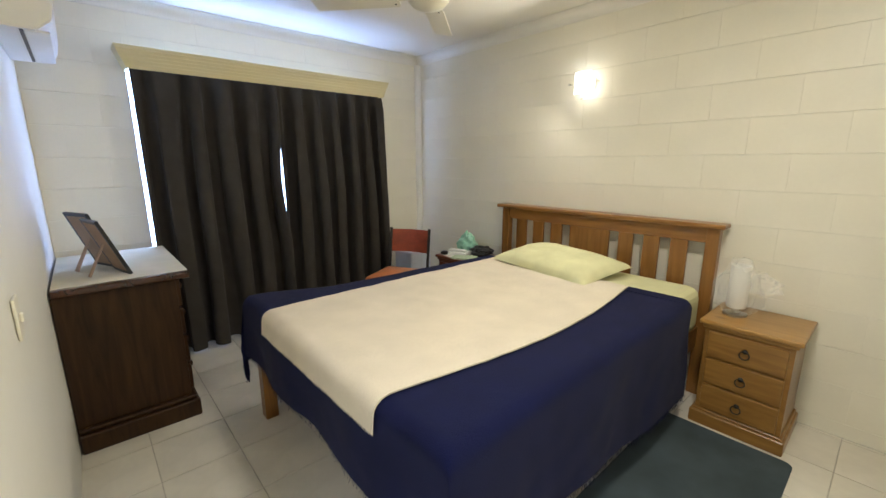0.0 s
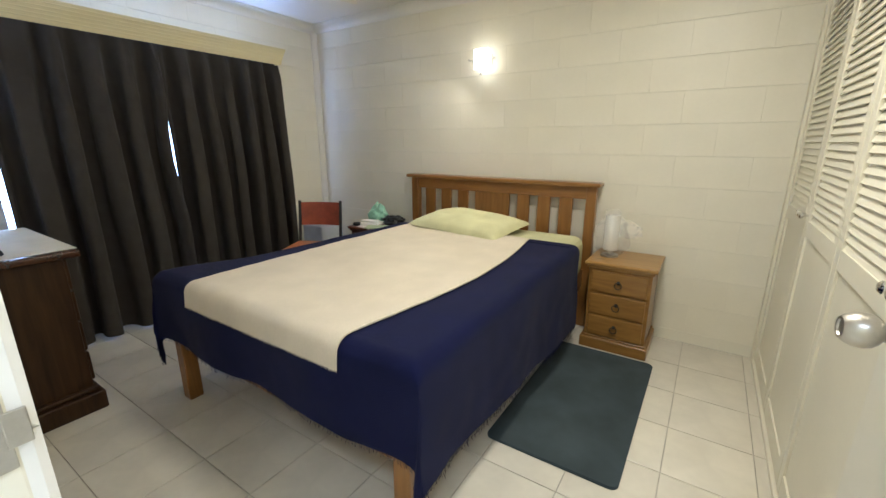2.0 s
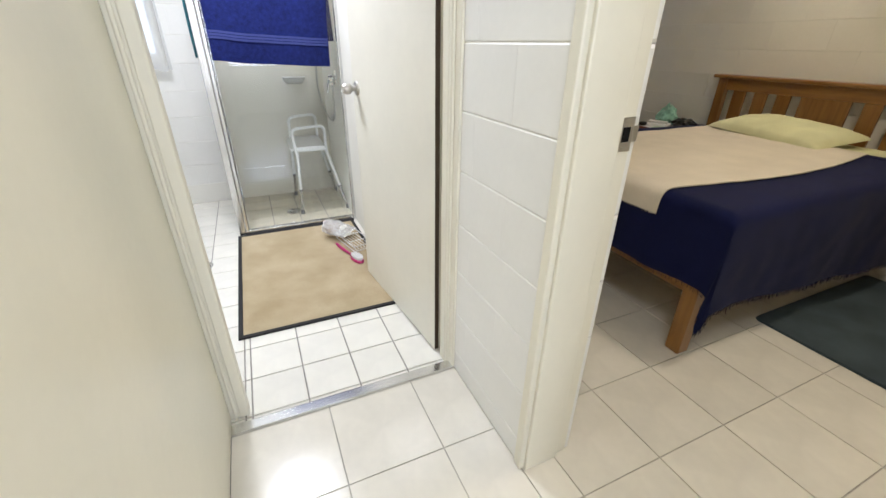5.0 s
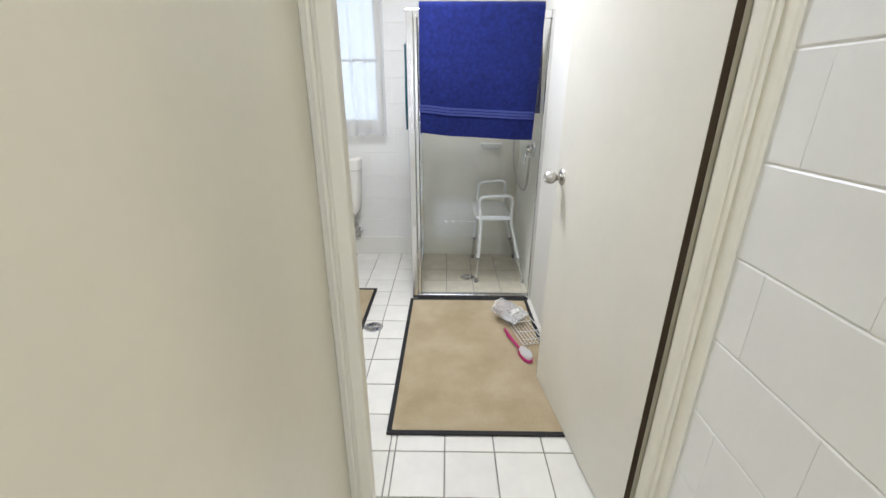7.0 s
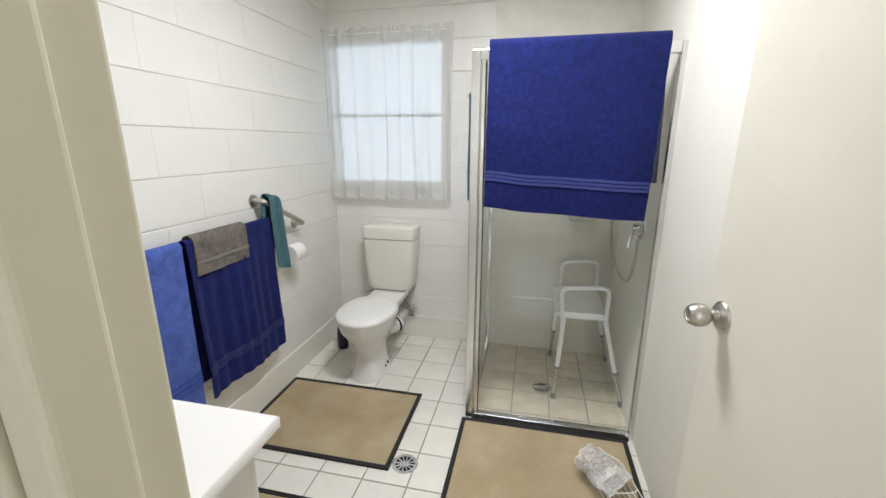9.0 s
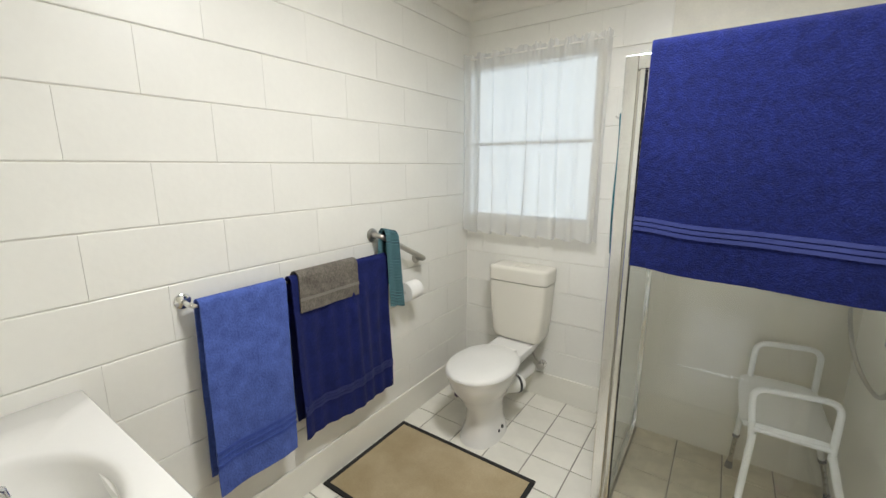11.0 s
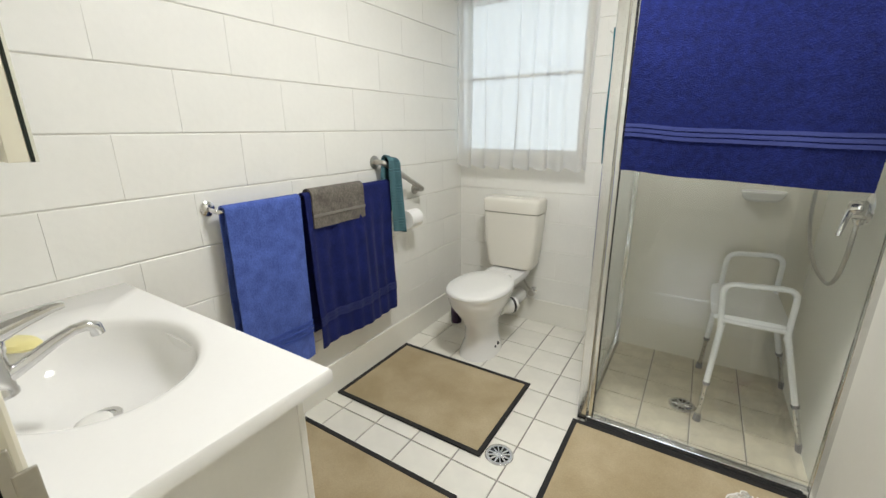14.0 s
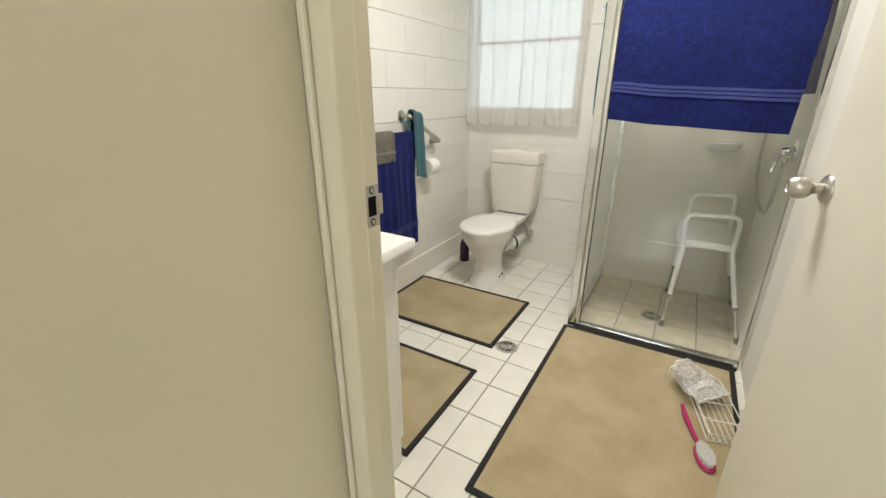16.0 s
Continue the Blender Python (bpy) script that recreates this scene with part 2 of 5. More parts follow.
# near-black stands in for shade inside holes that are not cut
DARKHOLE = material("hole_shade", (0.01, 0.01, 0.01), 0.9, scale=8, vary=0.1, bump=0)
GLASS = glass("clear_glass", (0.96, 0.985, 0.975))
POUCH = glass("milky_pouch", (0.78, 0.77, 0.74), 0.22, 0.5)
pn, pl = POUCH.node_tree.nodes, POUCH.node_tree.links
cloud, clear = pn.new("ShaderNodeTexNoise"), pn.new("ShaderNodeMapRange")
cloud.inputs["Scale"].default_value, cloud.inputs["Detail"].default_value, cloud.inputs["Distortion"].default_value = 24, 4, 1.5
clear.inputs[1].default_value, clear.inputs[2].default_value, clear.inputs[3].default_value, clear.inputs[4].default_value = 0.35, 0.68, 0.18, 0.85
pl.new(cloud.outputs[0], clear.inputs[0])
pl.new(clear.outputs[0], pn["Principled BSDF"].inputs["Alpha"])
BAG = glass("clear_bag", (0.9, 0.9, 0.88), 0.12, 0.16)
MIRROR = material("mirror_silver", (0.88, 0.90, 0.88), 0.02, 1.0, scale=2, vary=0.0, bump=0)
MIRROR.node_tree.nodes["Principled BSDF"].inputs["Roughness"].default_value = 0.01
MIRROREDGE = material("dark_green_glass_edge", (0.006, 0.014, 0.01), 0.2, scale=4, vary=0.05, bump=0)


def voile_material():
    m = bpy.data.materials.new("white_voile")
    m.use_nodes = True
    n, l = m.node_tree.nodes, m.node_tree.links
    n.remove(n["Principled BSDF"])
    d, t, c = n.new("ShaderNodeBsdfDiffuse"), n.new("ShaderNodeBsdfTranslucent"), n.new("ShaderNodeBsdfTransparent")
    d.inputs[0].default_value = t.inputs[0].default_value = (0.86, 0.86, 0.85, 1)
    a, b2 = n.new("ShaderNodeMixShader"), n.new("ShaderNodeMixShader")
    a.inputs[0].default_value, b2.inputs[0].default_value = 0.45, 0.66
    l.new(d.outputs[0], a.inputs[1])
    l.new(t.outputs[0], a.inputs[2])
    l.new(c.outputs[0], b2.inputs[1])
    l.new(a.outputs[0], b2.inputs[2])
    l.new(b2.outputs[0], n["Material Output"].inputs[0])
    return m


VOILE = voile_material()


def checked_weave():
    """A knit of teal and near-black stitches."""
    m = bpy.data.materials.new("teal_checked_knit")
    m.use_nodes = True
    n, l = m.node_tree.nodes, m.node_tree.links
    c, k = n.new("ShaderNodeTexCoord"), n.new("ShaderNodeTexChecker")
    k.inputs["Scale"].default_value = 130
    k.inputs["Color1"].default_value, k.inputs["Color2"].default_value = (0.12, 0.27, 0.31, 1), (0.012, 0.03, 0.04, 1)
    l.new(c.outputs["Object"], k.inputs["Vector"])
    l.new(k.outputs["Color"], n["Principled BSDF"].inputs["Base Color"])
    n["Principled BSDF"].inputs["Roughness"].default_value = 0.95
    bp = n.new("ShaderNodeBump")
    bp.inputs["Strength"].default_value, bp.inputs["Distance"].default_value = 0.6, 0.003
    l.new(k.outputs["Fac"], bp.inputs["Height"])
    l.new(bp.outputs[0], n["Principled BSDF"].inputs["Normal"])
    return m


KNIT = checked_weave()


def glow_material(name, colour, strength):
    m = bpy.data.materials.new(name)
    m.use_nodes = True
    b = m.node_tree.nodes["Principled BSDF"]
    b.inputs["Base Color"].default_value = (*colour, 1)
    b.inputs["Emission Color"].default_value = (*colour, 1)
    b.inputs["Emission Strength"].default_value = strength
    return m


LAMPGLOW = glow_material("lit_lamp_glass", (1.0, 0.88, 0.66), 3.2)
OUTSIDE = glow_material("bright_garden_haze", (0.95, 1.0, 0.95), 0.42)


# ---- mesh helpers ----
def link(name, bm, mat, smooth=False):
    me = bpy.data.meshes.new(name)
    bm.normal_update()
    bm.to_mesh(me)
    bm.free()
    me.materials.append(mat)
    if smooth:
        for p in me.polygons:
            p.use_smooth = True
        me.set_sharp_from_angle(angle=radians(48))
    return new(name, me)


def part(name, bm, mat, parent, label="", smooth=False):
    ob = link(name, bm, mat, smooth)
    ob.parent = parent
    if label:
        ob["label"] = label
    return ob


def thing(name, label, category, m=None, group="", kind=""):
    ob = tagged(new(name), label, category, group, kind)
    ob.matrix_world = m or Matrix()
    return ob


def box(x0, y0, z0, x1, y1, z1, bevel=0.0, seg=2, bm=None):
    b = bm or bmesh.new()
    g = bmesh.ops.create_cube(b, size=1, matrix=Matrix.Translation(((x0 + x1) / 2, (y0 + y1) / 2, (z0 + z1) / 2)) @ Matrix.Diagonal((x1 - x0, y1 - y0, z1 - z0, 1)))
    if bevel:
        vs = set(g["verts"])
        bmesh.ops.bevel(b, geom=[e for e in b.edges if e.verts[0] in vs], offset=bevel, segments=seg, affect="EDGES", profile=0.5)
    return b


def tube(points, r, seg=12, bm=None, cap=True, closed=False):
    """A round bar along points."""
    b = bm or bmesh.new()
    ps = [Vector(p) for p in points]
    rings, up = [], None
    for i, p in enumerate(ps):
        if closed:
            d = ps[(i + 1) % len(ps)] - ps[i - 1]
        else:
            d = ps[min(i + 1, len(ps) - 1)] - ps[max(i - 1, 0)]
        d.normalize()
        if up is None:
            up = Vector((0, 0, 1)) if abs(d.z) < 0.9 else Vector((1, 0, 0))
        side = d.cross(up).normalized()
        up = side.cross(d).normalized()
        rad = r[i] if isinstance(r, (list, tuple)) else r
        rings.append([b.verts.new(p + rad * (math.cos(2 * math.pi * k / seg) * side + math.sin(2 * math.pi * k / seg) * up)) for k in range(seg)])
    pairs = list(zip(rings, rings[1:])) + ([(rings[-1], rings[0])] if closed else [])
    for a, c in pairs:
        for k in range(seg):
            b.faces.new((a[k], a[(k + 1) % seg], c[(k + 1) % seg], c[k]))
    if cap and not closed:
        b.faces.new(rings[0][::-1])
        b.faces.new(rings[-1])
    bmesh.ops.recalc_face_normals(b, faces=b.faces)
    return b


def arc(points, radius=0.03, n=6):
    """Rounds the inner corners of a path."""
    ps = [Vector(p) for p in points]
    out = [ps[0]]
    for a, p, c in zip(ps, ps[1:], ps[2:]):
        u, v = (a - p).normalized(), (c - p).normalized()
        r = min(radius, (a - p).length * 0.49, (c - p).length * 0.49)
        for k in range(n + 1):
            t = k / n
            out.append((1 - t) ** 2 * (p + u * r) + 2 * t * (1 - t) * p + t * t * (p + v * r))
    return out + [ps[-1]]


def lathe(profile, seg=24, m=None, bm=None, sx=1.0, sy=1.0):
    """Turns (radius, height) pairs about z."""
    b = bm or bmesh.new()
    m = m or Matrix()
    rings = []
    for r, z in profile:
        rings.append([b.verts.new(m @ Vector((sx * r * math.cos(2 * math.pi * k / seg), sy * r * math.sin(2 * math.pi * k / seg), z))) for k in range(seg)])
    for a, c in zip(rings, rings[1:]):
        for k in range(seg):
            b.faces.new((a[k], a[(k + 1) % seg], c[(k + 1) % seg], c[k]))
    b.faces.new(rings[0][::-1])
    b.faces.new(rings[-1])
    bmesh.ops.remove_doubles(b, verts=b.verts, dist=1e-5)
    bmesh.ops.recalc_face_normals(b, faces=b.faces)
    return b


def sheet(nu, nv, f, thick=0.0, bm=None):
    """A cloth: f(u, v) in 0..1 gives a point. thick gives it a second skin and a hem."""
    b = bm or bmesh.new()
    pts = np.array([[tuple(f(i / nu, j / nv)) for j in range(nv + 1)] for i in range(nu + 1)])
    front = [[b.verts.new(p) for p in row] for row in pts]
    for i in range(nu):
        for j in range(nv):
            b.faces.new((front[i][j], front[i + 1][j], front[i + 1][j + 1], front[i][j + 1]))
    if thick:
        n = np.cross(np.gradient(pts, axis=0), np.gradient(pts, axis=1))
        n /= np.maximum(np.linalg.norm(n, axis=2, keepdims=True), 1e-9)
        back = [[b.verts.new(p) for p in row] for row in pts - thick * n]
        for i in range(nu):
            for j in range(nv):
                b.faces.new((back[i][j], back[i][j + 1], back[i + 1][j + 1], back[i + 1][j]))
        rim = [(i, 0) for i in range(nu)] + [(nu, j) for j in range(nv)] + [(i, nv) for i in range(nu, 0, -1)] + [(0, j) for j in range(nv, 0, -1)]
        for (i, j), (k, l) in zip(rim, rim[1:] + rim[:1]):
            b.faces.new((front[k][l], front[i][j], back[i][j], back[k][l]))
    return b


def prism(outline, z0, z1, bm=None, bevel=0.0):
    """An upright plate with that outline in x and y."""
    b = bm or bmesh.new()
    lo = [b.verts.new((x, y, z0)) for x, y in outline]
    hi = [b.verts.new((x, y, z1)) for x, y in outline]
    b.faces.new(lo[::-1])
    top = b.faces.new(hi)
    for k in range(len(lo)):
        j = (k + 1) % len(lo)
        b.faces.new((lo[k], lo[j], hi[j], hi[k]))
    bmesh.ops.recalc_face_normals(b, faces=b.faces)
    if bevel:
        bmesh.ops.bevel(b, geom=list(top.edges), offset=bevel, segments=2, affect="EDGES")
    return b


def rounded(x0, y0, x1, y1, r, n=5):
    pts = []
    for cx, cy, a in ((x1 - r, y1 - r, 0), (x0 + r, y1 - r, 90), (x0 + r, y0 + r, 180), (x1 - r, y0 + r, 270)):
        pts += [(cx + r * math.cos(radians(a + 90 * k / n)), cy + r * math.sin(radians(a + 90 * k / n))) for k in range(n + 1)]
    return pts


def wob(x, y, z=0.0, s=1.0):
    return noise.noise(Vector((x * s, y * s, z * s)))


def xf(bm, m):
    bmesh.ops.transform(bm, matrix=m, verts=bm.verts)
    return bm


# ---- the structure ----
CEIL = 2.44
EAST, WEST, NORTH, SOUTH = 3.11, 0.145, 3.80, -0.10      # bedroom
B_WEST, B_EAST, B_NORTH, B_SOUTH = -2.03, -0.03, 4.01, 1.458  # bathroom
H_WEST, H_EAST, H_NORTH, H_SOUTH = -0.93, -0.045, 1.298, -3.0  # hall


def wall(name, boxes, label, mat=JOINT):
    b = bmesh.new()
    for bx in boxes:
        box(*bx, bm=b)
    return tagged(link(name, b, mat), label, "wall", kind="structure")


wall_east = wall("wall_east", [(EAST, -0.8, 0, EAST + 0.15, NORTH + 0.15, CEIL)], "painted concrete block wall behind the bed")
wall_north = wall("wall_north", [(0.0, NORTH, 0, 0.66, NORTH + 0.15, CEIL), (2.43, NORTH, 0, EAST, NORTH + 0.15, CEIL),
                                 (0.66, NORTH, 0, 2.43, NORTH + 0.15, 0.5), (0.66, NORTH, 2.1, 2.43, NORTH + 0.15, CEIL)],
                  "painted block wall with a curtained window")
wall_bed_west = wall("wall_bed_west", [(H_EAST, 0.81, 0, WEST, NORTH + 0.35, CEIL), (H_EAST, -0.125, 2.09, WEST, 0.81, CEIL),
                                       (H_EAST, H_SOUTH, 0, WEST, -0.125, CEIL)], "painted wall with the bedroom doorway in it", PLASTER)
wall_south = wall("wall_south", [(WEST, -0.8, 0, EAST, -0.7, CEIL)], "plain painted wall behind the wardrobe", PLASTER)
wall_bath_north = wall("wall_bath_north", [(B_WEST - 0.15, B_NORTH, 0, -2.024, B_NORTH + 0.15, CEIL), (-1.21, B_NORTH, 0, H_EAST, B_NORTH + 0.15, CEIL),
                                           (-2.024, B_NORTH, 0, -1.21, B_NORTH + 0.15, 1.16), (-2.024, B_NORTH, 2.095, -1.21, B_NORTH + 0.15, CEIL)],
                       "painted block wall with a small window")
wall_bath_west = wall("wall_bath_west", [(B_WEST - 0.15, 1.2, 0, B_WEST, B_NORTH, CEIL)], "white painted concrete block wall")
wall_bath_south = wall("wall_bath_south", [(B_WEST, H_NORTH, 0, H_WEST - 0.002, B_SOUTH, CEIL), (H_WEST, H_NORTH, 2.09, H_EAST, B_SOUTH, CEIL)],
                       "painted wall with the bathroom doorway in it", PLASTER)
wall_hall_west = wall("wall_hall_west", [(H_WEST - 0.12, H_SOUTH, 0, H_WEST, H_NORTH, CEIL)], "smooth cream painted hall wall", CREAM)
# assumed end wall, out of view, with an open band
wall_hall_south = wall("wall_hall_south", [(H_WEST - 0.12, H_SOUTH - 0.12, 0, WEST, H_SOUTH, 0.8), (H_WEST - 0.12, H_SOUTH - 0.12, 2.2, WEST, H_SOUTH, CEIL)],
                       "plain wall assumed at the unseen end of the hall", PLASTER)


def slab(name, x0, y0, x1, y1, z0, z1, mat, label, cat):
    return tagged(link(name, box(x0, y0, z0, x1, y1, z1), mat), label, cat, kind="structure")


floor_bed = slab("floor_bedroom", H_EAST, -0.8, EAST, NORTH, -0.12, -0.006, BGROUT, "cream ceramic floor tiles with grey joints", "floor")
floor_hall = slab("floor_hall", H_WEST, H_SOUTH, H_EAST, H_NORTH, -0.12, -0.006, BGROUT, "cream ceramic floor tiles with grey joints", "floor")
floor_bath = slab("floor_bathroom", B_WEST, H_NORTH, H_EAST + 0.02, B_NORTH, -0.12, -0.005, GROUT, "small off-white floor tiles with grey joints", "floor")
slab("ground", -40, -40, 40, 60, -0.4, -0.13, GROUT, "bare ground around the building", "ground")
slab("ceiling_bedroom", H_EAST, -0.8, EAST, NORTH, CEIL, CEIL + 0.1, CEILING, "cream painted plaster ceiling", "ceiling")
slab("ceiling_hall", H_WEST, H_SOUTH, H_EAST, B_SOUTH, CEIL, CEIL + 0.1, CEILING, "cream painted plaster ceiling", "ceiling")
slab("ceiling_bathroom", B_WEST, B_SOUTH, H_EAST, B_NORTH, CEIL, CEIL + 0.1, CEILING, "white painted plaster ceiling", "ceiling")


def cornice(name, a, c, inward, size=0.075):
    """A coved strip from a to c under the ceiling; inward points into the room."""
    b = bmesh.new()
    prof = [(0, -size), (0.004, -size), (0.007, -size + 0.006)] + [(size - (size - 0.007) * math.cos(radians(k * 11.25)), -(size - 0.007) + (size - 0.014) * math.sin(radians(k * 11.25))) for k in range(1, 8)] + [(size, -0.004), (size, 0)]
    rings = []
    for p in (a, c):
        rings.append([b.verts.new((p[0] + inward[0] * o, p[1] + inward[1] * o, CEIL - 0.001 + h)) for o, h in prof] + [b.verts.new((p[0], p[1], CEIL - 0.001))])
    n = len(rings[0])
    for k in range(n):
        b.faces.new((rings[0][k], rings[0][(k + 1) % n], rings[1][(k + 1) % n], rings[1][k]))
    b.faces.new(rings[0])
    b.faces.new(rings[1][::-1])
    bmesh.ops.recalc_face_normals(b, faces=b.faces)
    return tagged(link(name, b, CEILING), "coved plaster cornice under the ceiling", "cornice", kind="structure")


cornice("cornice", (EAST - 0.002, SOUTH), (EAST - 0.002, NORTH), (-1, 0))
cornice("cornice", (WEST, NORTH - 0.002), (EAST, NORTH - 0.002), (0, -1))
cornice("cornice", (WEST + 0.002, SOUTH), (WEST + 0.002, NORTH), (1, 0))
cornice("cornice", (B_WEST + 0.008, B_SOUTH), (B_WEST + 0.008, B_NORTH), (1, 0))
cornice("cornice", (B_WEST, B_NORTH - 0.008), (B_EAST, B_NORTH - 0.008), (0, -1))

# the upright cove in the bedroom corner
corner = prism([(EAST - 0.001, NORTH - 0.001), (EAST - 0.05, NORTH - 0.001), (EAST - 0.045, NORTH - 0.02), (EAST - 0.02, NORTH - 0.045), (EAST - 0.001, NORTH - 0.05)], 0, CEIL - 0.07)
tagged(link("trim_corner", corner, CEILING), "upright painted corner moulding", "trim", kind="structure")


# ---- door frames ----
def jamb(x0, y0, x1, y1, rebate, name, h=2.06):
    """A painted door-frame post with a rebated stop and rounded edges."""
    b = box(x0, y0, 0, x1, y1, h, 0.005)
    box(*rebate[:2], 0, *rebate[2:], h, 0.004, bm=b)
    return b


frame_1 = tagged(new("door_frame"), "cream painted timber door frame of the bedroom", "door frame", kind="structure")
part("frame_post", jamb(H_EAST - 0.012, 0.78, WEST - 0.012, 0.815, (H_EAST + 0.005, 0.768, WEST - 0.06, 0.781), "n"), CREAM, frame_1)
part("frame_post", jamb(H_EAST - 0.012, -0.125, WEST - 0.03, -0.085, (H_EAST + 0.005, -0.086, WEST - 0.06, -0.073), "s"), CREAM, frame_1)
part("frame_head", box(H_EAST - 0.012, -0.125, 2.06, WEST - 0.012, 0.815, 2.10, 0.005), CREAM, frame_1)
strike = part("strike_plate", box(0.087, 0.7765, 1.045, 0.128, 0.7795, 1.122, 0.001), STEEL, frame_1, "steel latch strike plate")
# dark patch laid on for the shade in the latch hole
part("strike_hole", box(0.096, 0.7755, 1.067, 0.117, 0.7768, 1.10), DARKHOLE, strike)
part("strike_lip", box(0.124, 0.7755, 1.066, 0.142, 0.7788, 1.102, 0.001), STEEL, strike)
for z in (1.055, 1.112):
    part("screw", lathe([(0.0042, 0), (0.0042, 0.001), (0.002, 0.0016)], 10, pose(0.106, 0.7766, z, 90)), STEEL, strike)

frame_2 = tagged(new("door_frame"), "cream painted timber door frame of the bathroom", "door frame", kind="structure")
part("frame_post", box(H_WEST - 0.002, 1.382, 0, -0.879, B_SOUTH + 0.012, 2.06, 0.005, 3), CREAM, frame_2)
part("door_stop", box(-0.90, 1.376, 0, -0.865, 1.424, 2.06, 0.006, 3), CREAM, frame_2)
part("bead", tube([(-0.912, 1.378, 0), (-0.912, 1.378, 2.06)], 0.006, 12), CREAM, frame_2, "", True)
part("frame_lining", box(H_WEST - 0.02, H_NORTH, 0, H_WEST, 1.3815, 2.09), CREAM, frame_2)
part("frame_post", box(-0.058, 1.297, 0, H_EAST + 0.012, 1.352, 2.06, 0.006, 3), CREAM, frame_2)
part("door_stop", box(-0.075, 1.345, 0, H_EAST + 0.010, 1.395, 2.06, 0.007, 3), CREAM, frame_2)
part("bead", tube([(-0.060, 1.343, 0), (-0.060, 1.343, 2.06)], 0.008, 12), CREAM, frame_2, "", True)
part("rebate", box(-0.048, 1.396, 0, H_EAST + 0.012, B_SOUTH + 0.012, 2.06, 0.003), CREAM, frame_2)
part("frame_head", box(H_WEST, 1.345, 2.06, H_EAST, B_SOUTH + 0.012, 2.10, 0.005), CREAM, frame_2)
strike = part("strike_plate", box(-0.8795, 1.43, 1.061, -0.8765, 1.464, 1.131, 0.001), STEEL, frame_2, "steel latch strike plate")
# latch hole shade as a dark patch on the plate
part("strike_hole", box(-0.877, 1.438, 1.08, -0.8757, 1.456, 1.112), DARKHOLE, strike)
part("strike_lip", box(-0.8785, 1.461, 1.079, -0.8757, 1.473, 1.113, 0.001), STEEL, strike)
for z in (1.07, 1.122):
    # flush black disc, painted shade of the recess round the screw
    part("countersink", lathe([(0.0062, 0), (0.0062, 0.0004)], 14, pose(-0.8765, 1.447, z, 0, 90)), BLACK, strike)
    part("screw", lathe([(0.004, 0), (0.004, 0.001), (0.002, 0.0016)], 10, pose(-0.8765, 1.447, z, 0, 90)), STEEL, strike)
tagged(link("threshold", box(H_WEST + 0.001, H_NORTH - 0.002, -0.004, H_EAST - 0.001, H_NORTH + 0.045, 0.012, 0.004), ALU), "worn metal threshold strip at the bathroom door", "threshold", kind="structure")


def knob(parent, y, z, out):
    """A round door knob on a rose, pointing along local x by sign out."""
    m = pose(0.0175 * out, y, z, 0, 90 * out)
    k = part("door_knob", lathe([(0.014, 0.0), (0.0125, 0.02), (0.0135, 0.027), (0.019, 0.031), (0.0245, 0.038), (0.0268, 0.048), (0.0258, 0.059), (0.0215, 0.069), (0.0165, 0.0745), (0.0135, 0.0735), (0.0125, 0.071), (0.004, 0.0705)], 36, m), STEEL, parent, "brushed steel knob", True)
    part("rose", lathe([(0.033, 0.0), (0.033, 0.004), (0.029, 0.008), (0.014, 0.012)], 28, m), STEEL, k, "", True)


def door(name, label, hinge, angle, length, side):
    """A flush door leaf that runs along local y from its hinge."""
    d = tagged(new(name), label, "door", kind="structure")
    d.matrix_world = pose(hinge[0], hinge[1], 0, 0, 0, angle)
    part("leaf", box(-0.0175, 0, 0.012, 0.0175, length, 2.045, 0.002), DOORPAINT, d)
    knob(d, length - 0.06, 1.065, 1)
    knob(d, length - 0.06, 1.065, -1)
    # dark strip on the hinge edge, painted shade of the gap
    part("edge_lipping", box(-0.0172, -0.0022, 0.014, 0.001, -0.0002, 2.043), HINGESHADE, d, "dark strip for the shade in the hinge gap")
    part("latch_plate", box(-0.012, length - 0.0005, 1.03, 0.012, length + 0.0012, 1.10), STEEL, d)
    for z in (0.25, 1.8):
        h = part("hinge", tube([(side * 0.02, -0.004, z - 0.045), (side * 0.02, -0.004, z + 0.045)], 0.006, 10), CREAM, d, "painted butt hinge")
    return d


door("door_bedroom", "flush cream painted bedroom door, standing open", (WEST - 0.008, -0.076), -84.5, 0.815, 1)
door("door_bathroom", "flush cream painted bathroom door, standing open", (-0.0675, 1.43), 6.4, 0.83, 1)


# ---- bedroom: wardrobe ----
def louvre_door(x0, x1, parent):
    """A bifold leaf: louvres above, flat panel below."""
    y0, y1 = SOUTH - 0.03, SOUTH
    d = part("wardrobe_door", box(x0, y0, 0.03, x0 + 0.05, y1, 2.15, 0.003), CREAM, parent)
    part("stile", box(x1 - 0.05, y0, 0.03, x1, y1, 2.15, 0.003), CREAM, d)
    for z0, z1 in ((0.03, 0.12), (0.93, 1.0), (2.09, 2.15)):
        part("rail", box(x0 + 0.05, y0 + 0.001, z0, x1 - 0.05, y1 - 0.001, z1, 0.002), CREAM, d)
    part("panel", box(x0 + 0.05, y0 + 0.01, 0.12, x1 - 0.05, y1 - 0.009, 0.93), CREAM, d)
    z = 1.017
    base = None
    while z < 2.08:
        if base is None:
            base = part("louvre", xf(box(x0 + 0.048, -0.0035, -0.021, x1 - 0.048, 0.0035, 0.021, 0.001), pose(0, 0, 0, 21)), CREAM, d)
            data = base.data
        else:
            base = new("louvre", data)
            base.parent = d
        base.location = (0, (y0 + y1) / 2, z)
        z += 0.0305
    return d


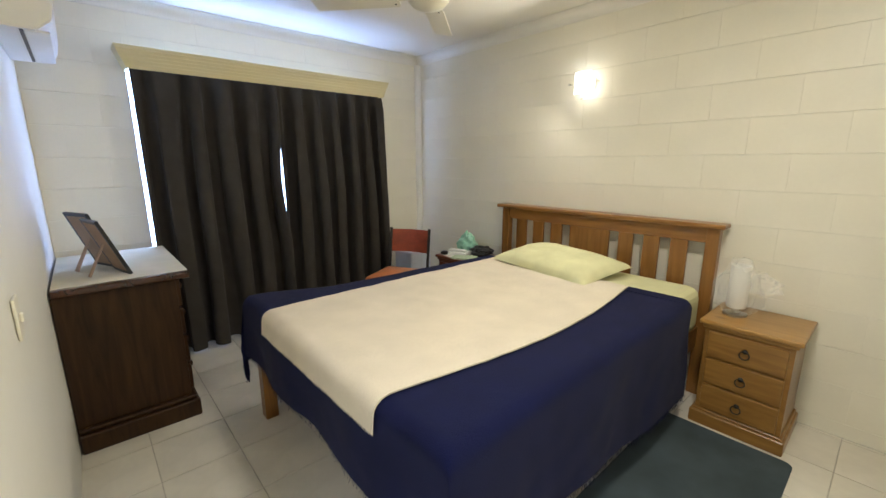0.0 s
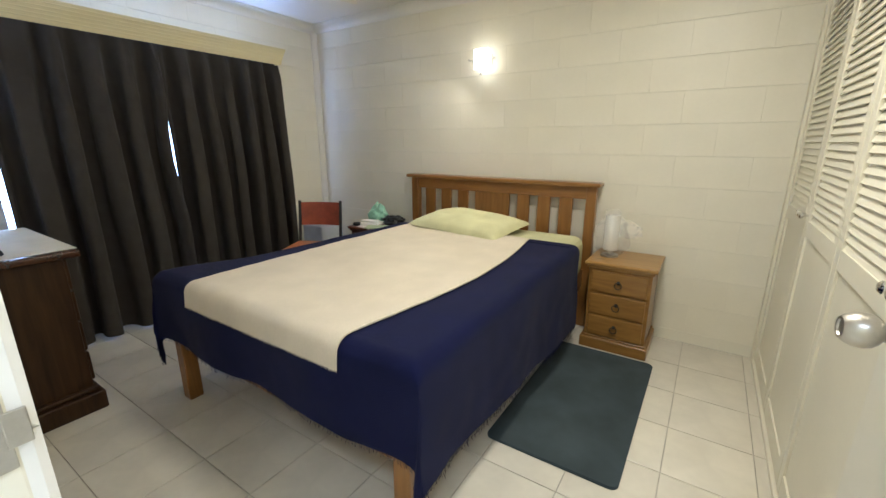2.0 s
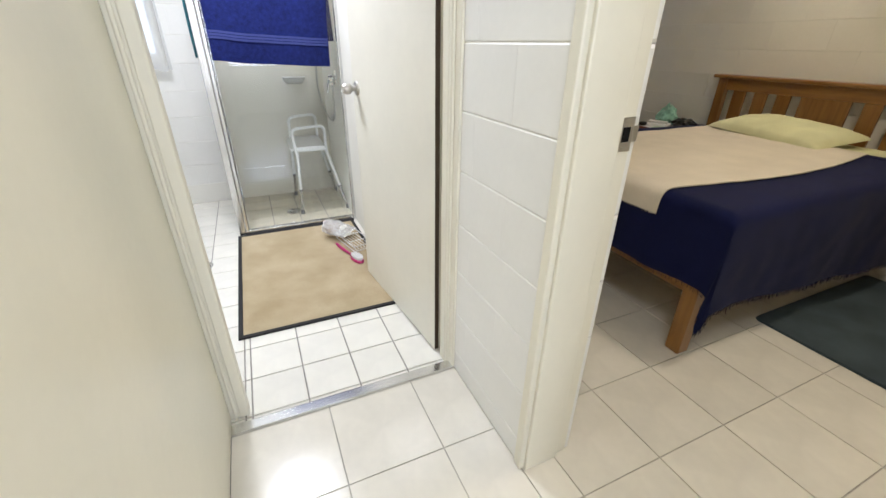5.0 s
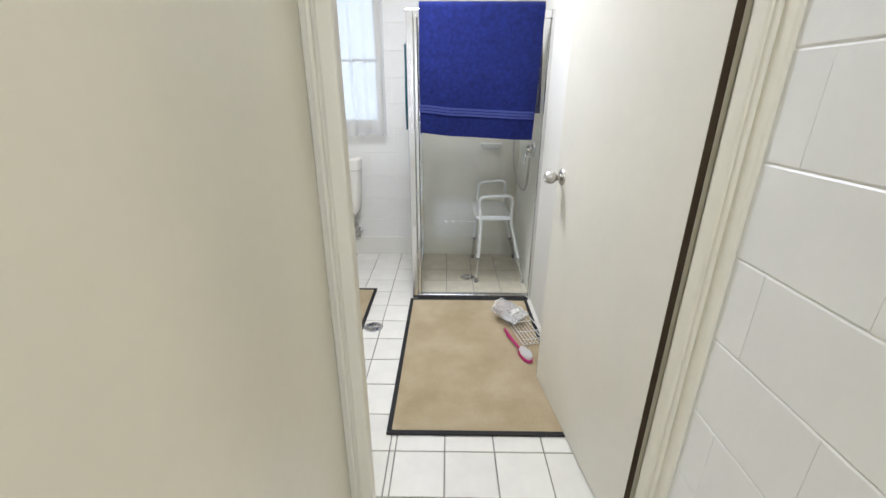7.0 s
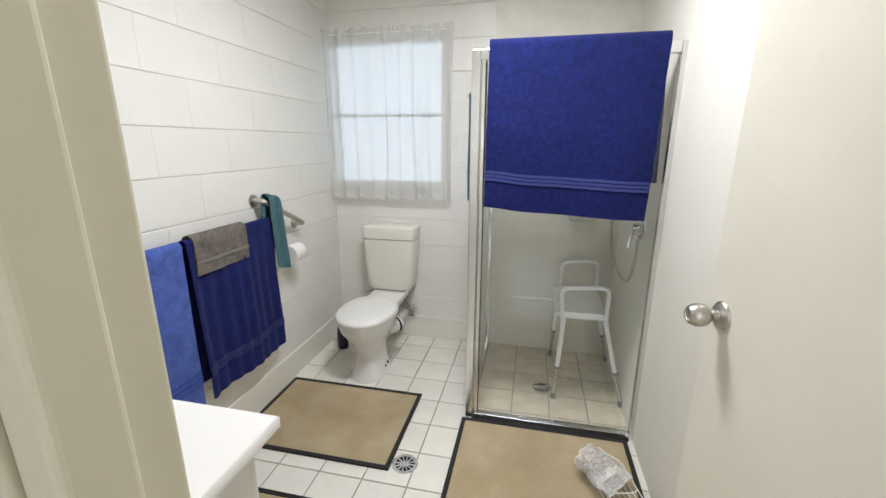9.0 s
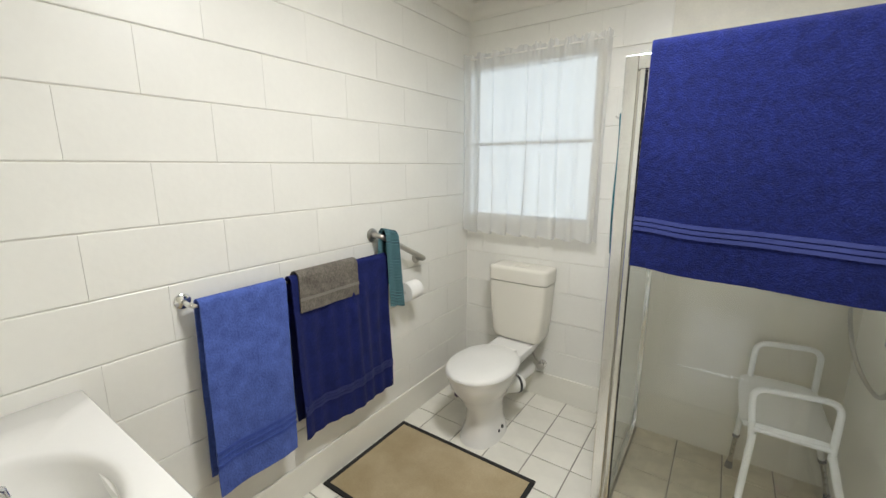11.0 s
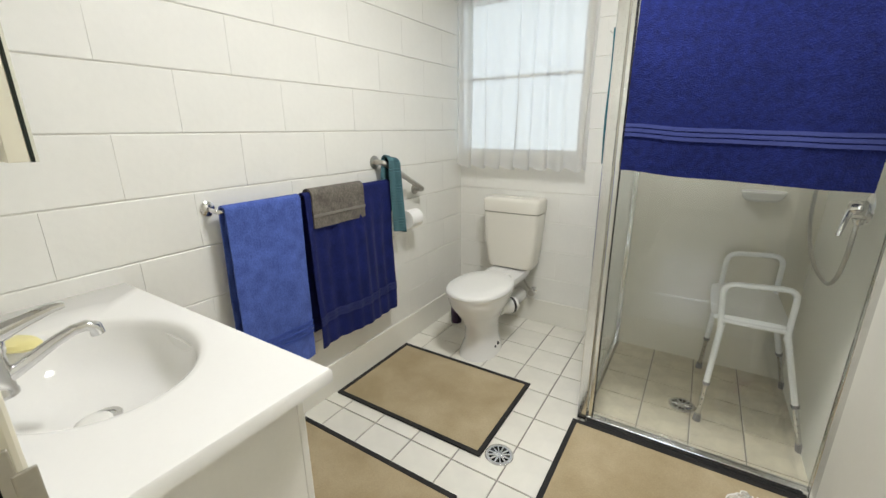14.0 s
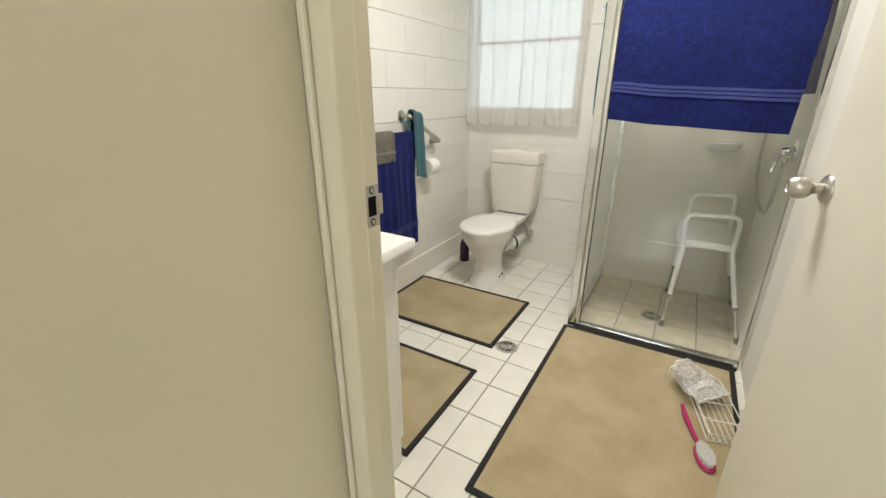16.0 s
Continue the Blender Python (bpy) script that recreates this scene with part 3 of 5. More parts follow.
wardrobe = thing("wardrobe", "cream built-in wardrobe with louvred bifold doors", "wardrobe")
for k in range(4):
    x1 = EAST - 0.065 - k * 0.58
    d = louvre_door(x1 - 0.575, x1, wardrobe)
    part("pull", lathe([(0.005, 0), (0.006, 0.012), (0.014, 0.02), (0.016, 0.028), (0.01, 0.034)], 16, pose(x1 - (0.025 if k % 2 else 0.55), SOUTH, 1.02, -90)), CHROME, d, "", True)
part("head_frame", box(WEST, SOUTH - 0.05, 2.155, EAST, SOUTH + 0.012, 2.22, 0.003), CREAM, wardrobe)
part("side_frame", box(EAST - 0.07, SOUTH - 0.05, 0.0, EAST - 0.003, SOUTH + 0.014, 2.155, 0.004), CREAM, wardrobe)
part("side_frame", box(WEST + 0.003, SOUTH - 0.05, 0.0, EAST - 0.065 - 2.325, SOUTH - 0.012, 2.155, 0.004), CREAM, wardrobe)
part("floor_track", box(EAST - 2.38, SOUTH - 0.04, 0.0, EAST - 0.07, SOUTH + 0.012, 0.024, 0.003), CREAM, wardrobe)
slab("wall_over_wardrobe", WEST, SOUTH - 0.05, EAST, SOUTH, 2.22, CEIL, PLASTER, "plain painted wall over the wardrobe", "wall")


# ---- bedroom: window, curtains ----
win = tagged(new("window_1"), "aluminium sliding window behind dark curtains", "window", kind="structure")
fr = bmesh.new()
for bx in ((0.66, 0.5, 0.664, 2.1), (2.39, 0.5, 2.43, 2.1), (1.52, 0.5, 1.56, 2.1), (0.664, 0.5, 2.39, 0.54), (0.664, 2.06, 2.39, 2.1)):
    box(bx[0], NORTH + 0.04, bx[1], bx[2], NORTH + 0.09, bx[3], bm=fr)
part("window_frame", fr, ALU, win)
p = part("pane", box(0.664, NORTH + 0.062, 0.54, 2.39, NORTH + 0.067, 2.06), GLASS, win)
p.visible_shadow = False


def curtain(x0, x1, y, z0, z1, folds, mat, seed, name, label, part_edge=0.0, amp=0.045, nu=300, nv=30):
    """Hanging cloth in box-like folds; part_edge draws the u = 1 edge aside at mid height."""
    def f(u, v):
        x = x0 + (x1 - x0) * u
        z = z1 + (z0 - z1) * v
        ph = u * folds * 2 * math.pi + 1.5 * wob(u * 5, seed, v * 0.7) + 0.5 * wob(u * 14, seed + 4, v * 0.4)
        a = amp * (0.45 + 0.55 * min(1, v * 2.0)) * min(1, 0.25 + v * 12) * (0.85 + 0.6 * wob(u * 7, seed + 3.1, 0.3)) * min(1, 0.35 + u * 9)
        d = 2.1 * a * (0.5 + 0.5 * math.cos(ph)) ** 0.8 - 0.5 * a + 0.2 * a * math.sin(1.6 * ph + seed)
        x -= part_edge * u ** 8 * max(0.0, math.sin(math.pi * min(1, max(0, (z - 0.78) / 0.85))))
        return Vector((x + 0.019 * math.sin(2 * ph) * min(1, v * 3) * min(1, 12 * u, 12 - 12 * u) + 0.02 * wob(u * 4, v * 2, seed) * v, y - d + 0.008 * wob(u * 5, v * 4, seed), z + 0.012 * wob(u * 14, 5, seed) * v))
    return tagged(link(name, sheet(nu, nv, f, 0.0025), mat, True), label, "curtain")


curtain(0.67, 1.608, 3.712, 0.025, 2.02, 5.3, CURTAIN, 1.0, "curtain", "charcoal blackout curtain, hanging in deep folds", 0.05, 0.09)
curtain(1.592, 2.59, 3.722, 0.03, 2.02, 6.2, CURTAIN, 7.0, "curtain", "charcoal blackout curtain, hanging in deep folds", 0.0, 0.084)

pel = thing("pelmet", "yellowed cream pelmet board over the curtains", "pelmet")
b = bmesh.new()
prof = [(3.60, 2.125), (3.612, 2.128), (3.645, 1.995), (3.633, 1.992)]
rings = [[b.verts.new((x + (0.0 if h > 2.05 else s), yy, h)) for yy, h in prof] for x, s in ((0.60, 0.05), (2.61, -0.05))]
for k in range(4):
    b.faces.new((rings[0][k], rings[0][(k + 1) % 4], rings[1][(k + 1) % 4], rings[1][k]))
b.faces.new(rings[0])
b.faces.new(rings[1][::-1])
bmesh.ops.recalc_face_normals(b, faces=b.faces)
part("front_board", b, PELMET, pel)
for k in range(5):
    z = 2.02 + k * 0.021
    yf = 3.6325 - (z - 1.995) * 0.25
    part("moulding", tube([(0.66 - (z - 2) * 0.35, yf, z), (2.565 + (z - 2) * 0.35, yf, z)], 0.0035, 6), PELMET, pel)
for x, s in ((0.60, 1), (2.61, -1)):
    b = bmesh.new()
    ring = [[b.verts.new((xx + o, yy, zz)) for xx, zz in ((x, 2.125), (x + 0.05 * s, 1.995))] for o in (0, 0.012 * s) for yy in (3.618, NORTH - 0.005)]
    for q in ((0, 1), (1, 3), (3, 2), (2, 0)):
        b.faces.new((ring[q[0]][0], ring[q[0]][1], ring[q[1]][1], ring[q[1]][0]))
    b.faces.new([ring[k][0] for k in (0, 1, 3, 2)])
    b.faces.new([ring[k][1] for k in (0, 2, 3, 1)])
    bmesh.ops.recalc_face_normals(b, faces=b.faces)
    part("end_board", b, PELMET, pel)
part("curtain_track", box(0.68, 3.68, 2.03, 2.56, 3.70, 2.05), PLASTIC, pel)


# ---- bedroom: bed ----
bed = thing("bed", "honey pine double bed with a slatted headboard", "bed")
for y in (0.925, 2.445):
    part("headboard_post", box(2.985, y, 0, 3.045, y + 0.068, 1.035, 0.006), PINE_V, bed)
part("headboard_cap", box(2.945, 0.895, 1.035, 3.065, 2.543, 1.062, 0.008), PINE_Y, bed)
part("headboard_top_rail", box(2.998, 0.993, 0.945, 3.032, 2.445, 1.035, 0.004), PINE_Y, bed)
part("headboard_bottom_rail", box(2.998, 0.993, 0.50, 3.032, 2.445, 0.60, 0.004), PINE_Y, bed)
part("headboard_panel", box(3.004, 1.578, 0.60, 3.026, 1.88, 0.945, 0.003), PINE_V, bed)
for y in (1.087, 1.25, 1.413, 1.947, 2.112, 2.277):
    part("headboard_slat", box(3.004, y, 0.60, 3.026, y + 0.097, 0.945, 0.003), PINE_V, bed)
for y in (0.963, 2.437):
    part("leg", box(0.925, y, 0, 0.995, y + 0.07, 0.46, 0.006), PINE_V, bed)
part("foot_rail", box(0.94, 1.033, 0.30, 0.97, 2.437, 0.44, 0.004), PINE_Y, bed)
for y in (0.97, 2.47):
    part("side_rail", box(0.995, y, 0.30, 2.985, y + 0.028, 0.44, 0.004), PINE_Y, bed)
part("slat_base", box(0.97, 1.0, 0.37, 2.985, 2.47, 0.40), PINE_Y, bed)
part("mattress", box(0.935, 0.965, 0.402, 2.975, 2.36, 0.695, 0.07, 4), GREENSHEET, bed, "mattress in a pale green fitted sheet")
BEDTOP = 0.698


def drape(x, y, x0, y0, x1, y1, top, flare=0.10, r=0.05):
    """Where a flat cloth point (x, y) lies on a bed block: past an edge it turns down."""
    ox = max(0, x0 - x) + max(0, x - x1)
    oy = max(0, y0 - y) + max(0, y - y1)
    sx = -1 if x < x0 else 1
    sy = -1 if y < y0 else 1
    cx, cy = min(max(x, x0), x1), min(max(y, y0), y1)

    def down(o):
        if o <= 0:
            return 0.0, 0.0
        a = min(o / r, math.pi / 2)
        return r * math.sin(a), r * (1 - math.cos(a)) + max(0, o - r * math.pi / 2)
    (hx, dx), (hy, dy) = down(ox), down(oy)
    d = max(dx, dy) + 0.45 * min(dx, dy)
    return cx + sx * (hx + flare * dx), cy + sy * (hy + flare * dy), top - d


def blanket(u, v):
    x = 0.572 + (2.60 - 0.572) * u
    y0c = 0.53 - 0.125 * u
    y = y0c + (2.92 - y0c) * v
    k = min(1.0, max(0.0, (x - 0.97) / 0.40))
    y0, y1 = 0.955, 2.515 - 0.135 * k * k * (3 - 2 * k) - 0.065 * max(0.0, x - 1.3)
    px, py, pz = drape(x, y, 0.95, y0, 9, y1, BEDTOP + 0.012, 0.035)
    hang = max(0.0, BEDTOP - pz)
    rip = 0.013 * wob(x * 3.3, y * 3.3, 1.7) + 0.005 * wob(x * 9, y * 9, 4)
    if y < y0 or y > y1:
        py += (rip + 0.009 * math.sin(x * 9 + 1.3 * wob(x, 3))) * min(1, hang * 4) * (-1 if y < y0 else 1)
    if x < 0.95:
        px -= (rip * 0.8 + 0.015 * math.sin(y * 9 + 2)) * min(1, hang * 4)
    pz += 0.004 * wob(x * 4, y * 4, 8) + 0.012 * wob(x * 5, y * 5, 2.5) * min(1, hang * 3)
    if x < 0.95 and not y0 < y < y1:
        pz = max(0.2 + 0.03 * wob(x * 14, y * 14, 6), pz)
    return Vector((px, py, max(0.02, pz)))


def fringe(f, edge, n, length, seed):
    """Short loose threads along one edge of a cloth f; edge maps 0..1 to (u, v)."""
    b = bmesh.new()
    rng = random.Random(seed)
    for k in range(n):
        s = (k + rng.random()) / n
        p = Vector(f(*edge(s)))
        d = Vector((rng.uniform(-0.4, 0.4), rng.uniform(-0.4, 0.4), -1)) * length * rng.uniform(0.5, 1.3)
        tube([p + Vector((0, 0, 0.003)), p + 0.5 * d + Vector((rng.uniform(-0.003, 0.003), rng.uniform(-0.003, 0.003), 0)), p + d], 0.0008, 3, bm=b)
    return b


bl = thing("blanket", "navy blue wool blanket draped over the bed, corners hanging", "blanket")
part("cloth", sheet(120, 120, blanket, 0.006), NAVY, bl, "", True)
part("fringe", fringe(blanket, lambda s: (s, 0.0), 340, 0.022, 1), NAVY, bl, "frayed navy edge")["kind"] = "stuff"
part("fringe", fringe(blanket, lambda s: (0.0, s), 320, 0.016, 2), NAVY, bl, "frayed navy edge")["kind"] = "stuff"
part("head_hem", sheet(2, 60, lambda u, v: blanket(0.955 + 0.006 * u, v) + Vector((0, 0, 0.003)), 0.003), NAVY, bl, "", True)


def throw(u, v):
    x = 0.797 + (2.56 - 0.797) * u
    side = 1.22 - 0.085 * math.sin(math.pi * min(1, max(0, (x - 0.95) / 1.6)))
    y = side + (2.205 - side) * v
    px, py, pz = drape(x, y, 0.937, -9, 9, 9, BEDTOP + 0.024, 0.07)
    hang = max(0.0, BEDTOP - pz)
    px -= (0.012 * wob(y * 3.3, 1.0) + 0.006) * min(1, hang * 4)
    pz += 0.004 * wob(x * 4, y * 4, 8) + 0.003 * wob(x * 11, y * 11, 2)
    return Vector((px, py, pz))


th = thing("throw", "cream woven throw with frayed edges lying over the blanket", "throw")
part("cloth", sheet(90, 60, throw, 0.004), SHEET, th, "", True)
part("fringe", fringe(throw, lambda s: (0.0, s), 310, 0.006, 3), SHEET, th, "frayed cream edge")["kind"] = "stuff"
part("selvedge", sheet(60, 2, lambda u, v: throw(u, 0.004 * v) + Vector((0, 0, 0.0025)), 0.003), SHEET, th, "", True)


def pillow(cx, cy, cz, lx, ly, h, m):
    b = bmesh.new()
    def f(top):
        def g(u, v):
            a, c = 2 * u - 1, 2 * v - 1
            e = (max(0, 1 - abs(a) ** 2.6) * max(0, 1 - abs(c) ** 2.6)) ** 0.42
            k = h * e * (1 + 0.18 * wob(a * 2, c * 2, 3)) + 0.004 * wob(a * 8, c * 8, 1) * e
            sx = a * lx / 2 * (1 - 0.05 * (1 - c * c))
            sy = c * ly / 2 * (1 - 0.05 * (1 - a * a))
            return m @ Vector((sx, sy, k if top else -0.42 * h * e))
        return g
    sheet(32, 32, f(True), 0, b)
    sheet(32, 32, f(False), 0, b)
    bmesh.ops.remove_doubles(b, verts=b.verts, dist=1e-4)
    bmesh.ops.recalc_face_normals(b, faces=b.faces)
    return b


tagged(link("pillow", pillow(0, 0, 0, 0.50, 0.77, 0.082, pose(2.665, 1.745, 0.745, 2, -5, -6)), GREENSHEET, True), "pale green cotton pillow lying on the bed", "pillow")


# ---- bedroom: small furniture ----
def ring_pull(parent, x, y, z):
    p = part("ring_pull", lathe([(0.012, 0), (0.011, 0.004), (0.006, 0.008)], 14, pose(x, y, z, 0, -90)), BLACK, parent, "dark iron ring pull", True)
    pts = [(x - 0.010, y + 0.021 * math.sin(a), z - 0.017 + 0.021 * math.cos(a)) for a in [2 * math.pi * k / 20 for k in range(20)]]
    part("ring", tube(pts, 0.0028, 6, closed=True), BLACK, p, "", True)


def bedside(m, body, top, label, group):
    """A three-drawer chest that faces local -x, 0.42 wide and 0.40 deep."""
    t = thing("bedside_table", label, "bedside table", m, group)
    part("carcass", box(0.02, -0.185, 0.03, 0.385, 0.185, 0.575, 0.003), body, t)
    part("top", box(-0.005, -0.212, 0.572, 0.395, 0.212, 0.597, 0.009, 3), top, t)
    part("top_moulding", box(0.008, -0.197, 0.552, 0.39, 0.197, 0.572, 0.007, 3), top, t)
    part("plinth", box(-0.002, -0.207, 0.0, 0.39, 0.207, 0.075, 0.008, 3), body, t)
    part("plinth_moulding", box(0.008, -0.196, 0.075, 0.388, 0.196, 0.09, 0.006, 3), body, t)
    for k in range(3):
        z = 0.098 + k * 0.151
        d = part("drawer", box(0.006, -0.165, z, 0.03, 0.165, z + 0.138, 0.006, 2), body, t)
        ring_pull(d, 0.004, 0.0, z + 0.078)
    return t


bedside(pose(2.685, 0.675, 0), PINE, PINE_X, "honey pine bedside table with three drawers", "bedside tables")
bedside(pose(2.635, 2.775, 0), MAHOG, MAHOG, "dark red-brown bedside table covered with clutter", "bedside tables")

# dresser
dresser = thing("dresser", "dark stained pine chest of drawers under a linen runner", "dresser")
part("carcass", box(WEST + 0.003, 2.79, 0.05, 0.64, 3.66, 0.80, 0.004), DARKWOOD, dresser)
part("top", box(WEST + 0.005, 2.765, 0.80, 0.705, 3.69, 0.838, 0.012, 3), DARKTOP, dresser)
part("plinth", box(WEST + 0.006, 2.745, 0.0, 0.672, 3.68, 0.10, 0.01, 3), DARKWOOD, dresser)
part("plinth_moulding", box(WEST + 0.008, 2.762, 0.10, 0.66, 3.675, 0.125, 0.01, 3), DARKWOOD, dresser)
for k in range(4):
    d = part("drawer", box(0.635, 2.83, 0.14 + k * 0.165, 0.662, 3.62, 0.293 + k * 0.165, 0.006), DARKWOOD, dresser)
    for y in (3.0, 3.45):
        part("drawer_knob", lathe([(0.008, 0), (0.008, 0.012), (0.017, 0.02), (0.014, 0.03)], 14, pose(0.66, y, 0.216 + k * 0.165, 0, 90)), DARKWOOD, d, "", True)


def runner(u, v):
    x = WEST + 0.012 + 0.545 * u
    y = 2.80 + 0.87 * v
    return Vector((x, y + 0.006 * wob(u * 6, 1), 0.8405 + 0.0015 * wob(u * 9, v * 9)))


tagged(link("table_runner", sheet(20, 24, runner, 0.002), CLOTH, True), "cream linen runner laid over the dresser top", "table runner")


def picture(m, w, h, tilt, label):
    """A standing picture frame seen from behind, with its strut leg."""
    t = thing("picture_frame", label, "picture frame", m, "frames on the dresser")
    r = pose(0, 0, 0, -tilt)
    b = bmesh.new()
    for bx in ((-w / 2, 0, -w / 2 + 0.018, h), (w / 2 - 0.018, 0, w / 2, h), (-w / 2 + 0.018, 0, w / 2 - 0.018, 0.018), (-w / 2 + 0.018, h - 0.018, w / 2 - 0.018, h)):
        box(bx[0], -0.008, bx[1], bx[2], 0.008, bx[3], 0.002, 1, bm=b)
    part("moulding", xf(b, r), BLACK, t)
    part("backing", xf(box(-w / 2 + 0.012, 0.004, 0.012, w / 2 - 0.012, 0.007, h - 0.012), r), CARD, t, "brown card backing")
    part("picture", xf(box(-w / 2 + 0.016, -0.005, 0.016, w / 2 - 0.016, -0.003, h - 0.016), r), PAPER, t)
    base = r @ Vector((0, 0.008, h * 0.55))
    strut = sheet(4, 8, lambda u, v: Vector(((u - 0.5) * (0.024 + 0.014 * v), base.y + h * 0.42 * v * 0.6, base.z * (1 - v) + 0.001)), 0.003)
    part("strut", strut, CARD, t)
    return t


picture(pose(0.44, 2.99, 0.842, 0, 0, 105), 0.21, 0.31, 21, "black-edged picture frame with card back, leaning on its strut")
picture(pose(0.39, 3.20, 0.842, 0, 0, 114), 0.22, 0.33, 20, "black-edged picture frame with card back, leaning on its strut")

# chair
chair = thing("chair", "wooden chair with orange-tan vinyl seat and red-brown back", "chair", pose(2.27, 3.04, 0, 0, 0, 28))
part("seat", box(-0.22, -0.21, 0.43, 0.20, 0.21, 0.48, 0.022, 3), ORANGEVINYL, chair, "tan vinyl padded seat", True)
part("seat_frame", box(-0.20, -0.195, 0.385, 0.19, 0.195, 0.43, 0.004), MAHOG, chair)
part("backrest", sheet(6, 14, lambda u, v: Vector((0.215 + 0.03 * u + 0.03 * math.sin(math.pi * v), -0.175 + 0.35 * v, 0.615 + 0.20 * u)), 0.022), LEATHER, chair, "red-brown vinyl backrest", True)
for y in (-0.185, 0.185):
    part("back_leg", tube([(0.20, y, 0), (0.18, y, 0.42), (0.245, y, 0.83)], 0.013, 8), BLACK, chair)
    part("front_leg", tube([(-0.19, y, 0), (-0.18, y, 0.40)], 0.013, 8), BLACK, chair)
    part("side_stretcher", tube([(-0.185, y, 0.18), (0.19, y, 0.18)], 0.008, 8), BLACK, chair)

# things on the dark bedside table
tel = thing("telephone", "white telephone lying on the bedside table", "telephone", pose(2.79, 2.83, 0.597, 0, 0, 20))
part("base", box(-0.07, -0.09, 0, 0.07, 0.09, 0.03, 0.01, 3), PLASTIC, tel)
part("handset", box(-0.06, -0.085, 0.031, -0.012, 0.085, 0.055, 0.011, 3), PLASTIC, tel)
part("screen", box(0.015, -0.05, 0.0305, 0.05, 0.02, 0.032), BLACK, tel)
tagged(link("spectacles_case", box(2.66, 2.885, 0.598, 2.72, 2.95, 0.63, 0.014, 3), BLACK, True), "small rounded black case on the bedside table", "case")
tagged(link("notebook", xf(box(-0.07, -0.10, 0, 0.07, 0.10, 0.012, 0.002), pose(2.72, 2.70, 0.5975, 0, 0, 25)), material("pale_green_card", (0.42, 0.50, 0.33), 0.7), False), "pale green notebook on the bedside table", "notebook")
tagged(link("paper_sheet", xf(box(-0.07, -0.10, 0, 0.07, 0.10, 0.002), pose(2.71, 2.80, 0.5975, 0, 0, -12)), PAPER, False), "loose white paper on the bedside table", "paper")


def crumple(cx, cy, z0, rx, ry, h, amp, seed, neck=0.0):
    b = bmesh.new()
    bmesh.ops.create_icosphere(b, subdivisions=4, radius=1)
    for v in b.verts:
        p = v.co.copy()
        k = 1 + amp * wob(p.x * 2.2 + seed, p.y * 2.2, p.z * 2.2) + amp * 0.6 * abs(wob(p.x * 6, p.y * 6 + seed, p.z * 6))
        s = 1 - neck * max(0, p.z)
        v.co = Vector((cx + p.x * rx * k * s, cy + p.y * ry * k * s, z0 + h * max(0.0, (p.z * k + 1) / 2)))
    return b


tagged(link("plastic_bag", crumple(2.92, 2.86, 0.597, 0.075, 0.085, 0.17, 0.45, 2.0, 0.5), GREENBAG, True), "crumpled pale green plastic bag on the bedside table", "plastic bag")
tagged(link("toiletry_bag", crumple(2.90, 2.66, 0.597, 0.09, 0.085, 0.085, 0.35, 9.0), BLACK, True), "soft black bag lying on the bedside table", "bag")
tagged(link("storage_tub", box(2.62, 3.32, 0.30, 2.86, 3.60, 0.55, 0.015), material("frosted_plastic", (0.62, 0.66, 0.72), 0.4), False), "pale frosted plastic tub standing behind the chair", "tub")
tagged(link("box_stand", box(2.60, 3.30, 0.0, 2.88, 3.62, 0.30, 0.006), PLASTIC, False), "white carton under the plastic tub", "carton")

# wrapped lamp on the pine table
wl = thing("bedside_lamp", "white bedside lamp still wrapped in a clear plastic bag", "lamp", pose(2.88, 0.78, 0.597))
part("foot", lathe([(0.055, 0), (0.055, 0.012), (0.02, 0.02), (0.012, 0.06)], 20), STEEL, wl, "", True)
part("shade", lathe([(0.044, 0.045), (0.046, 0.05), (0.046, 0.275), (0.043, 0.275), (0.04, 0.06)], 24), PLASTIC, wl, "white shade", True)
part("bag", crumple(0.0, 0.0, 0.001, 0.085, 0.10, 0.29, 0.35, 5.0, 0.2), BAG, wl, "clear crinkled plastic bag", True)
part("bag_tail", crumple(0.02, -0.105, 0.13, 0.03, 0.06, 0.10, 0.6, 8.0, 0.2), BAG, wl, "twisted end of the bag", True)

# wall lamp
sc = thing("wall_lamp", "small lit glass wall lamp over the bed", "wall lamp", pose(EAST - 0.003, 1.865, 1.94))
part("back_plate", box(-0.012, -0.06, -0.04, 0.0, 0.06, 0.04, 0.004), CHROME, sc)
part("glass_shade", sheet(14, 14, lambda u, v: Vector((-0.075 - 0.025 * math.sin(math.pi * v), -0.062 + 0.124 * v, -0.07 + 0.14 * u)), 0.006), LAMPGLOW, sc, "glowing frosted glass", True)
for y in (-0.105, 0.105):
    part("finial", tube([(-0.012, y * 0.5, 0), (-0.05, y, 0.0), (-0.075, y, 0.0)], [0.004, 0.004, 0.008], 8), STEEL, sc)
part("finial", lathe([(0.007, 0), (0.009, 0.006), (0.004, 0.014)], 10, pose(-0.08, 0, -0.112)), STEEL, sc)

